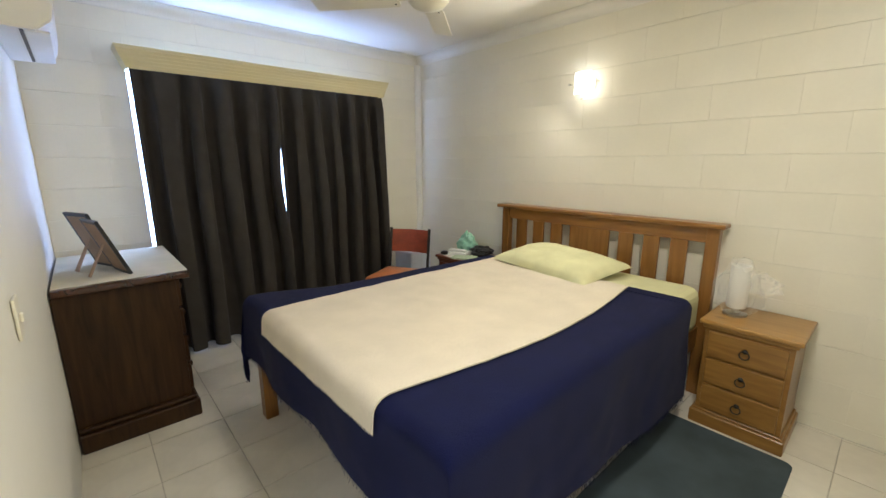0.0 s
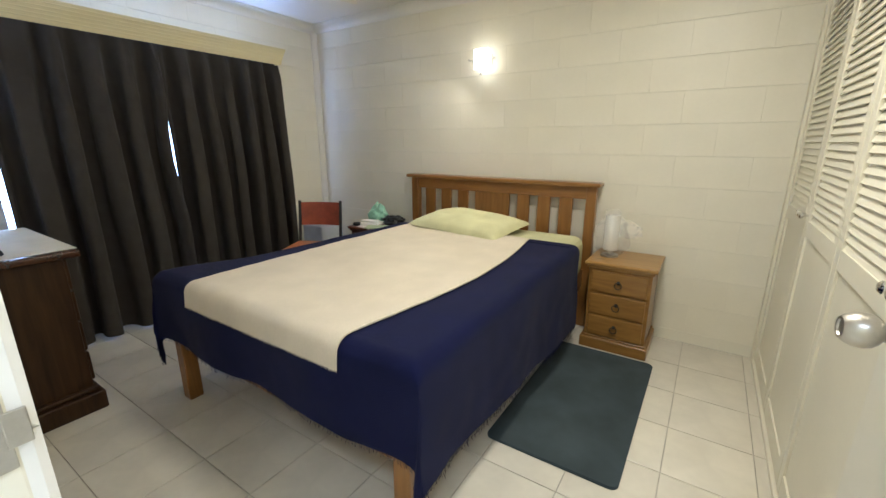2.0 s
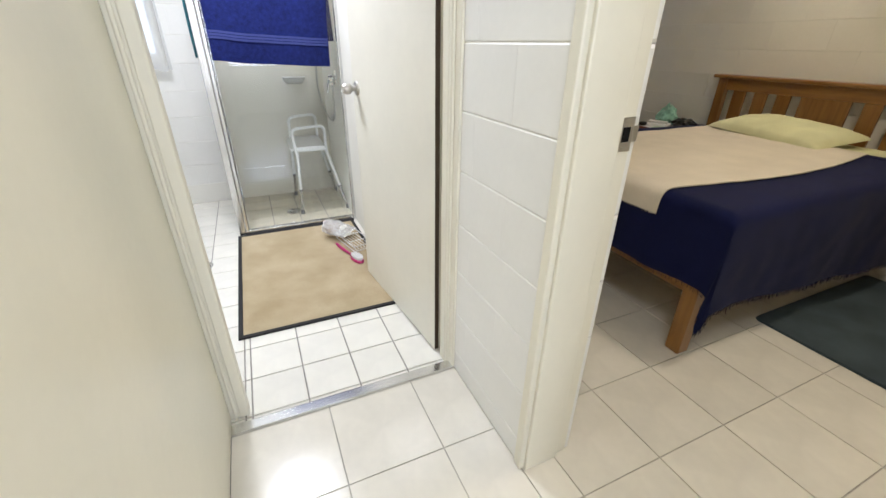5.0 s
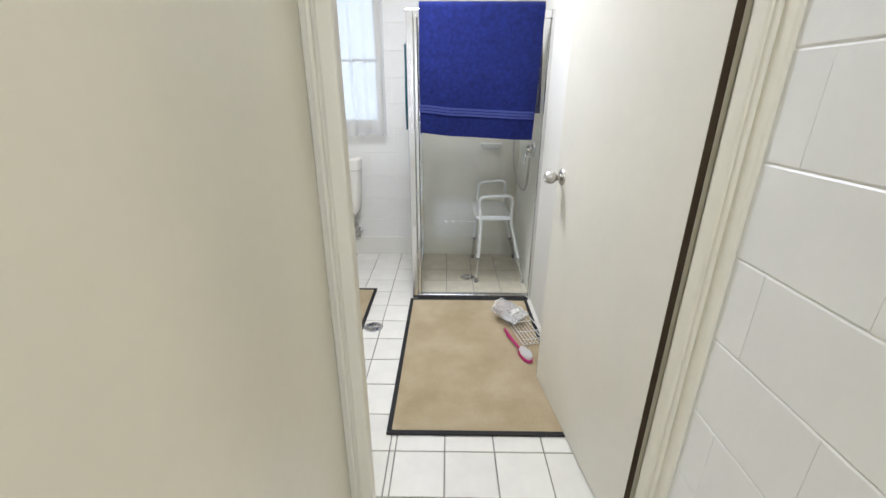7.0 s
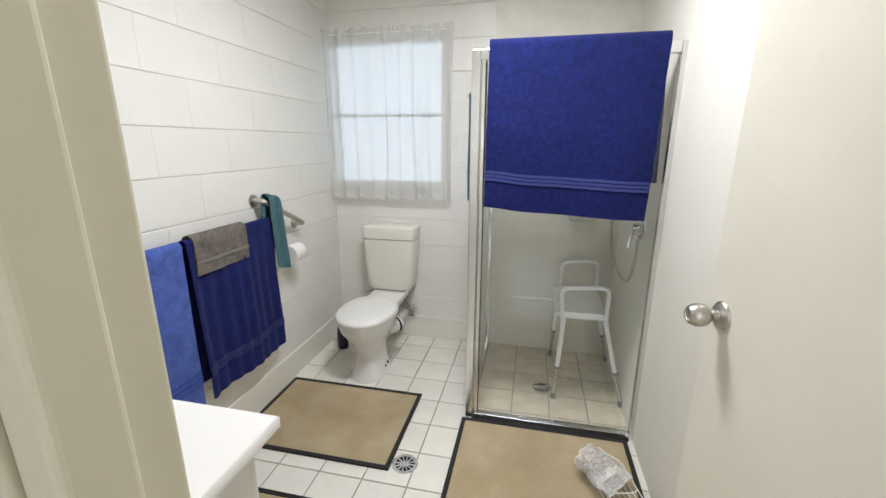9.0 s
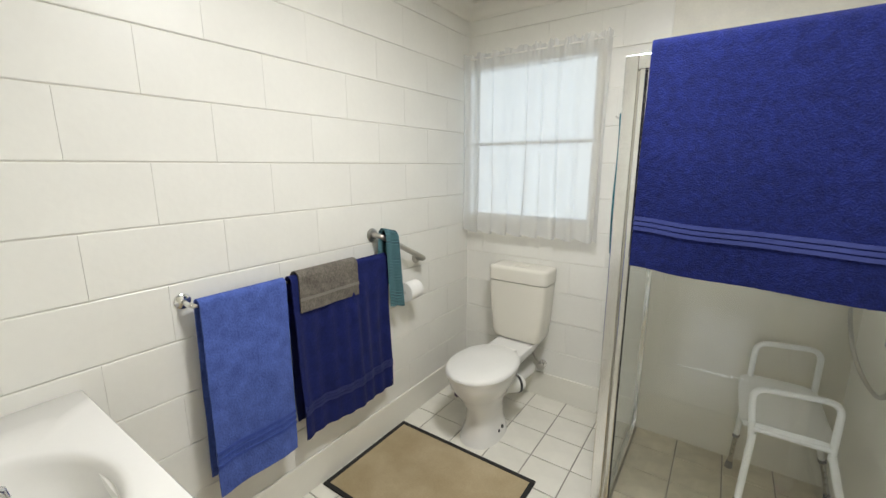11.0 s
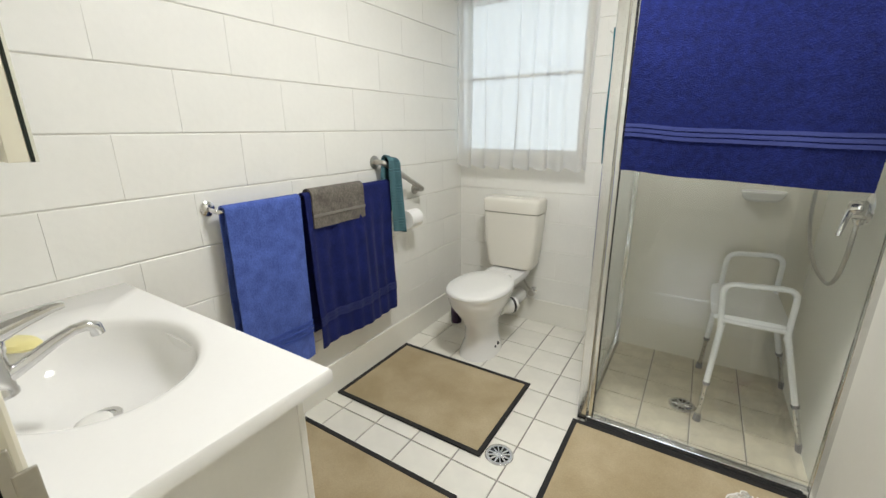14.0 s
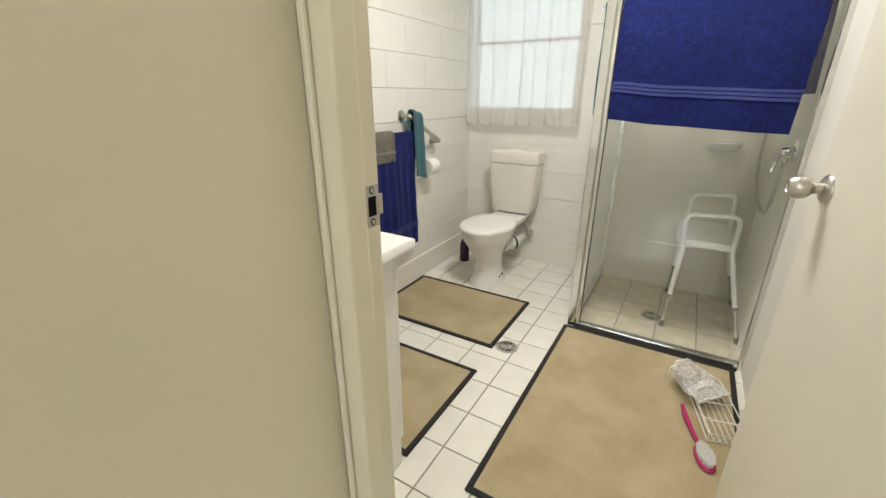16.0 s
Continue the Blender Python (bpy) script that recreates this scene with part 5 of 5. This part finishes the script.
def drain(x, y, label):
    t = thing("floor_drain", label, "drain", pose(x, y, 0) @ Matrix.Diagonal((1.18, 1.18, 1, 1)))
    part("rim", lathe([(0.038, 0.0005), (0.050, 0.0005), (0.050, 0.003), (0.046, 0.005), (0.038, 0.004), (0.038, 0.0005)], 32), CHROME, t, "", True)
    # dark disc under the grate gives the drain its painted depth
    part("sump", lathe([(0.038, -0.003), (0.038, 0.0008)], 24), DARKHOLE, t)
    b = bmesh.new()
    for k in range(12):
        a = 2 * math.pi * k / 12
        tube([(0.010 * math.cos(a), 0.010 * math.sin(a), 0.003), (0.038 * math.cos(a), 0.038 * math.sin(a), 0.003)], 0.0034, 6, bm=b)
    part("grate", b, CHROME, t)
    part("hub", lathe([(0.012, 0.001), (0.012, 0.004), (0.006, 0.005)], 16), CHROME, t)


drain(-1.108, 2.727, "round chrome floor drain in the tiles")
drain(-0.48, 3.49, "round chrome drain in the shower floor")


# ---- bathroom: shower ----
SX, SY, SH = -0.88, 3.13, 1.83
shower = thing("shower_screen", "bright aluminium framed glass shower screen", "shower screen")
def bar(name, x0, y0, z0, x1, y1, z1, mat=ALU):
    return part(name, box(x0, y0, z0, x1, y1, z1, min(0.003, (x1 - x0) * 0.3)), mat, shower)


bar("corner_post", SX - 0.012, SY - 0.012, 0, SX + 0.028, SY + 0.028, SH)
bar("corner_post", SX + 0.034, SY - 0.008, 0.03, SX + 0.052, SY + 0.018, SH - 0.04)
bar("wall_post", B_EAST - 0.035, SY - 0.01, 0, B_EAST - 0.008, SY + 0.022, SH)
bar("wall_post", SX - 0.01, B_NORTH - 0.032, 0, SX + 0.022, B_NORTH - 0.008, SH)
bar("top_rail", SX + 0.028, SY - 0.012, SH - 0.045, B_EAST - 0.035, SY + 0.026, SH)
bar("top_rail", SX - 0.008, SY + 0.028, SH - 0.04, SX + 0.022, B_NORTH - 0.032, SH)
bar("sill", SX + 0.028, SY - 0.012, 0.0, B_EAST - 0.035, SY + 0.028, 0.035)
bar("sill", SX - 0.008, SY + 0.028, 0.0, SX + 0.022, B_NORTH - 0.032, 0.035)
bar("seal", SX + 0.028, SY - 0.024, 0.001, B_EAST - 0.035, SY - 0.013, 0.014, BLACKEDGE)
# thin black strip stands in for the dark gap along the post
bar("glazing_seal", SX + 0.0522, SY + 0.008, 0.036, SX + 0.055, SY + 0.011, SH - 0.046, BLACKEDGE)
for nm, bx in (("pane", (SX + 0.052, SY + 0.012, 0.035, B_EAST - 0.036, SY + 0.017, SH - 0.045)), ("pane", (SX + 0.005, SY + 0.03, 0.035, SX + 0.010, B_NORTH - 0.033, SH - 0.04))):
    g = part(nm, box(*bx), GLASS, shower, "clear glass")
    g.visible_shadow = False


def pile(a, c, seed):
    """Loops and rumples of terry cloth, in metres."""
    return 0.0006 * wob(a * 40, c * 40, seed) + 0.0009 * wob(a * 110, c * 110, seed + 7) + 0.003 * wob(a * 9, c * 3, seed + 2)


def shower_towel():
    """Bath towel thrown over the screen's top rail, front longer."""
    t = thing("shower_towel", "large royal blue bath towel over the shower rail", "towel")
    x0, x1, r = -0.815, -0.108, 0.027
    lf, lb = 0.68, 0.60
    total = lf + lb + math.pi * r

    def f(u, v):
        s = total * u
        if s < lf:
            py, pz, fall, fr = SY + 0.007 - r, SH + 0.005 - lf + s, lf - s, 1
        elif s < lf + math.pi * r:
            a = (s - lf) / r
            py, pz, fall, fr = SY + 0.007 - r * math.cos(a), SH + 0.005 + r * math.sin(a), 0, 1
        else:
            py, pz, fall, fr = SY + 0.007 + r, SH + 0.005 - (s - lf - math.pi * r), s - lf - math.pi * r, -1
        k = min(1, fall * 3)
        py -= fr * k * (pile(x0 + v * 0.7, pz, fr) + 0.012 + 0.010 * wob(v * 5, u * 4, 2.0) + 0.008 * math.sin(v * 10) + 0.05 * fall)
        w = 1 - 0.06 * fall * fr * (v)
        x = x0 + (x1 - x0) * v * w + 0.012 * (1 if fr < 0 else 0) * k
        pz -= fr * 0.035 * v * k
        return Vector((x, py, pz + 0.008 * wob(v * 4, 1.5) * k))
    part("cloth", sheet(230, 150, f, 0.007), SHOWERBLUE, t, "", True)
    for h in (0.125, 0.141, 0.157):
        part("woven_band", sheet(1, 60, lambda u, v: f((h - 0.006 + 0.012 * u) / total, v) + Vector((0, -0.0085, 0)), 0.003), SHOWERBAND, t)


shower_towel()

seat = thing("shower_stool", "white shower stool with two arm hoops and a plastic seat", "shower stool", pose(-0.278, 3.62, 0))
RUBBER = material("grey_rubber", (0.2, 0.19, 0.18), 0.8)
def dished_seat(u, v):
    """Seat top with its two long edges turned up a little."""
    a, c = 2 * u - 1, 2 * v - 1
    return Vector((-0.018 + a * 0.142 * (1 - 0.06 * c ** 4), 0.03 + c * 0.222 * (1 - 0.05 * a ** 4), 0.535 - 0.014 * (1 - c * c) - 0.012 * abs(a) ** 5))


part("seat", sheet(20, 24, dished_seat, 0.02), PLASTIC, seat, "moulded white plastic seat", True)
for y, lift in ((-0.188, 0.0), (0.243, 0.025)):
    part("arm_hoop", tube(arc([(-0.118, y, 0.47), (-0.136 + lift, y, 0.672 + lift), (0.110, y, 0.688 + lift), (0.108, y, 0.47)], 0.05, 8), 0.0115, 12), PLASTIC, seat, "bent white tube", True)
    part("seat_rail", tube([(-0.115, y, 0.508), (0.108, y, 0.508)], 0.011, 10), PLASTIC, seat, "", True)
    for x, foot in ((-0.115, -0.14), (0.108, 0.232)):
        yo = -0.215 if y < 0 else 0.295
        top, end = Vector((x, y, 0.49)), Vector((foot, yo, 0.0))
        at = lambda k: top.lerp(end, k)
        leg = part("leg", tube([at(0), at(0.60)], 0.0125, 12), PLASTIC, seat, "", True)
        part("leg_extension", tube([at(0.55), at(0.955)], 0.0102, 12), ALU, leg, "pale adjustable tube", True)
        part("collar", tube([at(0.585), at(0.615)], 0.0145, 12), RUBBER, leg)
        part("rubber_foot", tube([at(0.93), at(1.0)], [0.0135, 0.017], 14), RUBBER, leg)
        for k in (0.70, 0.76, 0.82):
            q = at(k)
            # black dot on the tube for the shade in an adjusting hole
            part("adjusting_hole", tube([q + Vector((0, -0.0085, 0)), q + Vector((0, -0.0108, 0))], 0.0032, 8), BLACK, leg)

mix = thing("shower_mixer", "chrome lever shower mixer on the tiled wall", "mixer", pose(B_EAST - 0.008, 3.42, 1.028))
part("plate", lathe([(0.055, 0), (0.055, 0.006), (0.045, 0.012), (0.026, 0.016), (0.026, 0.05), (0.02, 0.06)], 28, pose(0, 0, 0, 0, -90)), CHROME, mix, "", True)
part("lever", tube([(-0.05, 0, 0), (-0.065, -0.02, -0.04), (-0.075, -0.03, -0.10)], [0.012, 0.010, 0.007], 12), CHROME, mix, "", True)
sh = thing("hand_shower", "chrome hand shower with a looping metal hose", "shower")
part("wall_outlet", lathe([(0.02, 0), (0.016, 0.01), (0.011, 0.02)], 18, pose(B_EAST - 0.05, 3.35, 1.0, 180)), CHROME, sh, "", True)
hose = [(B_EAST - 0.05, 3.35, 1.0), (-0.082, 3.36, 0.96), (-0.084, 3.35, 0.91), (-0.085, 3.36, 0.845), (-0.082, 3.40, 0.77), (-0.08, 3.48, 0.715), (-0.078, 3.57, 0.70), (-0.088, 3.68, 0.715), (-0.10, 3.78, 0.77), (-0.112, 3.85, 0.88), (-0.115, 3.87, 0.97), (-0.112, 3.87, 1.10), (-0.108, 3.86, 1.30), (B_EAST - 0.09, 3.82, 1.60)]
hose = arc(hose, 0.05, 4)
part("hose", tube(hose, 0.0075, 10), STEEL, sh, "grey metal hose", True)
part("slide_rail", tube([(B_EAST - 0.05, 3.88, 1.15), (B_EAST - 0.05, 3.88, 1.85)], 0.009, 12), CHROME, sh, "", True)
for z in (1.17, 1.83):
    part("bracket", tube([(B_EAST - 0.006, 3.88, z), (B_EAST - 0.05, 3.88, z)], 0.011, 12), CHROME, sh, "", True)
part("handset", tube([(B_EAST - 0.09, 3.82, 1.60), (B_EAST - 0.10, 3.82, 1.72), (B_EAST - 0.16, 3.78, 1.75)], [0.012, 0.014, 0.035], 16), CHROME, sh, "", True)
sd = thing("soap_dish", "white ceramic soap shelf on the shower wall", "soap dish", pose(-0.29, B_NORTH - 0.008, 0.95))
part("shelf", slabs([(0, -0.02, 0.06, 0.02, 0.6), (0.02, -0.04, 0.08, 0.04, 0.6), (0.05, -0.055, 0.09, 0.055, 0.6), (0.055, -0.055, 0.088, 0.053, 0.6)]), CERAMIC, sd, "", True)

# caddy, brush and pouch on the big mat
rack = thing("wire_basket", "white wire shower caddy lying on the mat", "basket", pose(-0.165, 2.68, 0.012, 0, 0, 14))
for k in range(7):
    x = -0.066 + k * 0.022
    part("wire", tube([(x, -0.15, 0.045), (x, -0.145, 0.006), (x, 0.14, 0.006), (x, 0.145, 0.045)], 0.0017, 6), PLASTIC, rack)
for z, g in ((0.045, 1.0), (0.006, 0.96)):
    part("rim", tube([(-0.07 * g, -0.152 * g, z), (0.07 * g, -0.152 * g, z), (0.07 * g, 0.147 * g, z), (-0.07 * g, 0.147 * g, z)], 0.0028, 6, closed=True), PLASTIC, rack)
for x in (-0.07, 0.07):
    part("hanger", tube(arc([(x, 0.147, 0.045), (x * 0.9, 0.20, 0.05), (x * 0.3, 0.25, 0.05), (x * 0.1, 0.30, 0.04)], 0.02), 0.0026, 6), PLASTIC, rack)
for y in (-0.06, 0.05):
    part("divider", tube([(-0.07, y, 0.045), (-0.04, y - 0.025, 0.055), (0.04, y - 0.025, 0.055), (0.07, y, 0.045)], 0.0024, 6), PLASTIC, rack)
sb = thing("scrub_brush", "magenta scrubbing brush with white bristles", "brush", pose(-0.205, 2.415, 0.0118, 0, 0, 17))
part("handle", tube([(0.0, 0.275, 0.016), (-0.006, 0.21, 0.014), (-0.004, 0.14, 0.012), (0, 0.07, 0.011), (0, 0.045, 0.011)], [0.007, 0.011, 0.009, 0.008, 0.012], 12), PINK, sb, "", True)
part("back", slabs([(0.0, 0.0, 0.026, 0.058, 0.9), (0.006, 0.0, 0.031, 0.064, 0.9), (0.014, 0.0, 0.030, 0.062, 0.9), (0.018, 0.0, 0.026, 0.057, 0.9)]), PINK, sb, "", True)
b = bmesh.new()
rng = random.Random(4)
for i in range(9):
    for j in range(17):
        px, py = -0.022 + 0.0055 * i, -0.05 + 0.00625 * j
        if (px / 0.024) ** 2 + (py / 0.053) ** 2 < 1:
            tube([(px, py, 0.016), (px * 1.12 + rng.uniform(-0.001, 0.001), py * 1.08, 0.038)], 0.0025, 5, bm=b)
part("bristles", b, ROLL, sb, "white bristles")
pouch = thing("plastic_pouch", "milky plastic pouch with an open mouth", "pouch", pose(-0.245, 2.80, 0.012))
axis = look((-0.07, 0.055, 0.085), (0.075, -0.07, 0.055)) @ pose(0, 0, 0, 180)


def pouch_skin(u, v):
    """A clear bag: a flattened sleeve, wide and pinched at its far end."""
    a = 2 * math.pi * v
    w = 0.058 + 0.026 * min(1.0, u * 1.6)
    h = 0.046 * (1 - max(0.0, u - 0.35) / 0.65 * 0.88)
    c, q = math.cos(a), math.sin(a)
    k = 1 + 0.16 * wob(c * 2.2, q * 2.2, u * 5 + 3) + 0.12 * abs(wob(c * 6, q * 6, u * 11))
    p = axis @ Vector((w * c * k, h * q * k, u * 0.185 + 0.012 * wob(c * 3, q * 3, 2.0)))
    return Vector((p.x, p.y, max(0.001, p.z)))


part("skin", sheet(26, 44, pouch_skin), POUCH, pouch, "crumpled clear plastic", True)
part("mouth_band", tube([pouch_skin(0.0, q / 36) for q in range(36)], 0.0022, 6, closed=True), PLASTIC, pouch, "", True)
part("end_seam", tube([pouch_skin(1.0, q / 36) for q in range(36)], 0.0018, 6, closed=True), PLASTIC, pouch, "", True)
part("roll", lathe([(0.036, 0.012), (0.040, 0.012), (0.040, 0.085), (0.036, 0.085), (0.036, 0.012)], 28, axis), CARD, pouch, "brown card roll", True)
part("contents", xf(crumple(0, 0, -0.02, 0.055, 0.032, 0.045, 0.5, 3.0), axis @ pose(0, 0, 0.125)), PAPER, pouch, "crumpled white tissue", True)

# blue cloth hanging between the screen and the window
tagged(link("hanging_cloth", sheet(20, 6, lambda u, v: Vector((SX - 0.022 - 0.008 * math.sin(v * 5), SY + 0.04 + 0.12 * v + 0.01 * math.sin(u * 7), 1.66 - 0.49 * u)), 0.004), TEAL, True), "dark teal cloth hanging on the side of the screen", "cloth")


# ---- skirting in the bathroom and hall ----
b = box(B_WEST + 0.008, 1.87, 0, B_WEST + 0.02, B_NORTH - 0.008, 0.165, 0.004)
tagged(link("baseboard", b, PLASTER), "plain painted upstand along the bathroom floor", "skirting", kind="structure")
b = box(B_WEST + 0.02, B_NORTH - 0.020, 0, SX - 0.012, B_NORTH - 0.008, 0.165, 0.004)
tagged(link("baseboard", b, PLASTER), "plain painted upstand along the bathroom floor", "skirting", kind="structure")


# ---- shower lining ----
slab("trim_shower_back", SX + 0.022, B_NORTH - 0.010, B_EAST - 0.009, B_NORTH - 0.003, 0.0, 2.0, SHOWERWALL, "smooth cream lining behind the shower, shade partly in its colour", "lining")
hook = thing("suction_hook", "clear plastic hook on the shower screen", "hook", pose(SX - 0.013, SY + 0.06, 1.66))
part("cup", lathe([(0.022, 0), (0.018, 0.006), (0.006, 0.010)], 18, pose(0, 0, 0, 0, -90)), BAG, hook, "", True)
part("prong", tube([(-0.008, 0, 0), (-0.022, 0, -0.015), (-0.03, 0, -0.006)], 0.003, 8), STEEL, hook)


# ---- blocks and tiles, piece by piece ----
def piece_mesh(cache, w, h, t, bevel, mat, side=1.0):
    key = (round(w, 3), round(h, 3), round(t, 4), mat.name, side)
    if key not in cache:
        b = bmesh.new()
        x, y = w / 2, h / 2
        lo = [b.verts.new((sx * x, sy * y, 0)) for sx, sy in ((-1, -1), (1, -1), (1, 1), (-1, 1))]
        mid = [b.verts.new((sx * x, sy * y, t - bevel * 0.6)) for sx, sy in ((-1, -1), (1, -1), (1, 1), (-1, 1))]
        hi = [b.verts.new((sx * (x - bevel * side), sy * (y - bevel), t)) for sx, sy in ((-1, -1), (1, -1), (1, 1), (-1, 1))]
        for a, c in ((lo, mid), (mid, hi)):
            for k in range(4):
                b.faces.new((a[k], a[(k + 1) % 4], c[(k + 1) % 4], c[k]))
        b.faces.new(hi)
        me = bpy.data.meshes.new("piece")
        b.normal_update()
        b.to_mesh(me)
        b.free()
        me.materials.append(mat)
        cache[key] = me
    return cache[key]


MESHES = {}


def cells(lo, hi, step, phase):
    """Cuts lo..hi at phase + k * step."""
    k = math.floor((lo - phase) / step)
    edges = [lo]
    while True:
        k += 1
        e = phase + k * step
        if e >= hi - 0.012:
            break
        if e > lo + 0.012:
            edges.append(e)
    return list(zip(edges, edges[1:] + [hi]))


def lay(name, parent, m, u0, u1, v0, v1, du, dv, pu, pv, mat, gap, thick, bevel, bond=0.0, holes=()):
    """Lays pieces on a plane: m maps (u, v, out) to the world."""
    for row, (a, c) in enumerate(cells(v0, v1, dv, pv)):
        course = round((a - pv) / dv) if row else math.floor((a - pv) / dv + 1e-6)
        shift = bond * (course % 2)
        for s, e in cells(u0, u1, du, pu + shift):
            spans = [(s, e, a, c)]
            for h0, h1, g0, g1 in holes:
                nxt = []
                for s1, e1, a1, c1 in spans:
                    if e1 <= h0 or s1 >= h1 or c1 <= g0 or a1 >= g1:
                        nxt.append((s1, e1, a1, c1))
                        continue
                    if s1 < h0:
                        nxt.append((s1, h0, a1, c1))
                    if e1 > h1:
                        nxt.append((h1, e1, a1, c1))
                    if a1 < g0:
                        nxt.append((max(s1, h0), min(e1, h1), a1, g0))
                    if c1 > g1:
                        nxt.append((max(s1, h0), min(e1, h1), g1, c1))
                spans = nxt
            for s1, e1, a1, c1 in spans:
                if e1 - s1 < 0.02 or c1 - a1 < 0.02:
                    continue
                ob = new(name, piece_mesh(MESHES, e1 - s1 - (0.0002 if bond else gap), c1 - a1 - gap, thick, bevel, mat, 0.12 if bond else 1.0))
                ob.parent = parent
                ob.matrix_world = m @ Matrix.Translation(((s1 + e1) / 2, (a1 + c1) / 2, random.uniform(-0.0002, 0.0002)))


def plane(origin, u, v):
    u, v, o = Vector(u), Vector(v), Vector(origin)
    n = u.cross(v)
    return Matrix(((u.x, v.x, n.x, o.x), (u.y, v.y, n.y, o.y), (u.z, v.z, n.z, o.z), (0, 0, 0, 1)))


BL = dict(du=0.4, dv=0.195, mat=PAINT, gap=0.002, thick=0.006, bevel=0.0035, bond=0.2)
# u along the wall, v up, the cross product of both points into the room
BLB = dict(BL, gap=0.0014, thick=0.004, bevel=0.002)
BLW = dict(BL, mat=WHITEPAINT)
lay("block", wall_east, plane((EAST, 0, 0), (0, -1, 0), (0, 0, 1)), -NORTH, -SOUTH, 0, CEIL, pu=0.11, pv=0.078, **BLB)
lay("block", wall_north, plane((0, NORTH, 0), (1, 0, 0), (0, 0, 1)), WEST, EAST, 0, CEIL, pu=0.1, pv=0.078, holes=[(0.66, 2.43, 0.5, 2.1)], **BLB)
lay("block", wall_bed_west, plane((H_EAST + 0.003, 0, 0), (0, -1, 0), (0, 0, 1)), -H_NORTH, -0.81, 0, CEIL, pu=-0.81, pv=0.098, **BLW)
for a, c in cells(0, 2.06, 0.195, 0.098):
    piece = new("block_end", piece_mesh(MESHES, 0.05, c - a - 0.002, 0.03, 0.008, WHITEPAINT))
    piece.parent = wall_bed_west
    piece.matrix_world = plane((WEST - 0.0215, 0.811, (a + c) / 2), (1, 0, 0), (0, 0, 1))
lay("block", wall_bath_west, plane((B_WEST, 0, 0), (0, 1, 0), (0, 0, 1)), B_SOUTH, B_NORTH, 0, CEIL, pu=0.156, pv=0.132, **BLW)
lay("block", wall_bath_north, plane((0, B_NORTH, 0), (1, 0, 0), (0, 0, 1)), B_WEST, SX, 0, CEIL, pu=0.1, pv=0.132, holes=[(-2.024, -1.21, 1.16, 2.095)], **BLW)
WT = dict(du=0.2, dv=0.2, mat=WTILE, gap=0.003, thick=0.008, bevel=0.0015)
lay("wall_tile", wall_bed_west, plane((B_EAST, 0, 0), (0, -1, 0), (0, 0, 1)), -B_NORTH, -B_SOUTH, 0, CEIL - 0.3, pu=0.03, pv=0.0, **WT)
FT = dict(mat=TILE, gap=0.004, thick=0.006, bevel=0.0012)
flat = plane((0, 0, -0.006), (1, 0, 0), (0, 1, 0))
lay("floor_tile", floor_bed, flat, H_EAST, EAST, SOUTH, NORTH, 0.3333, 0.3333, 0.748, 0.622, **FT)
lay("floor_tile", floor_hall, flat, H_WEST, H_EAST, H_SOUTH, H_NORTH, 0.3333, 0.3333, 0.748, 0.622, **FT)
flat = plane((0, 0, -0.005), (1, 0, 0), (0, 1, 0))
lay("floor_tile", floor_bath, flat, B_WEST, SX, H_NORTH + 0.046, B_NORTH, 0.206, 0.206, -1.062, 1.78, BTILE, 0.006, 0.005, 0.0015)
lay("floor_tile", floor_bath, flat, SX, B_EAST, H_NORTH + 0.046, SY, 0.206, 0.206, -1.062, 1.78, BTILE, 0.006, 0.005, 0.0015)
# darker tile, with some of the shower's shade in its colour
lay("shower_tile", floor_bath, flat, SX, B_EAST, SY, B_NORTH, 0.206, 0.206, -1.062, 1.78, STILE, 0.006, 0.005, 0.0015)
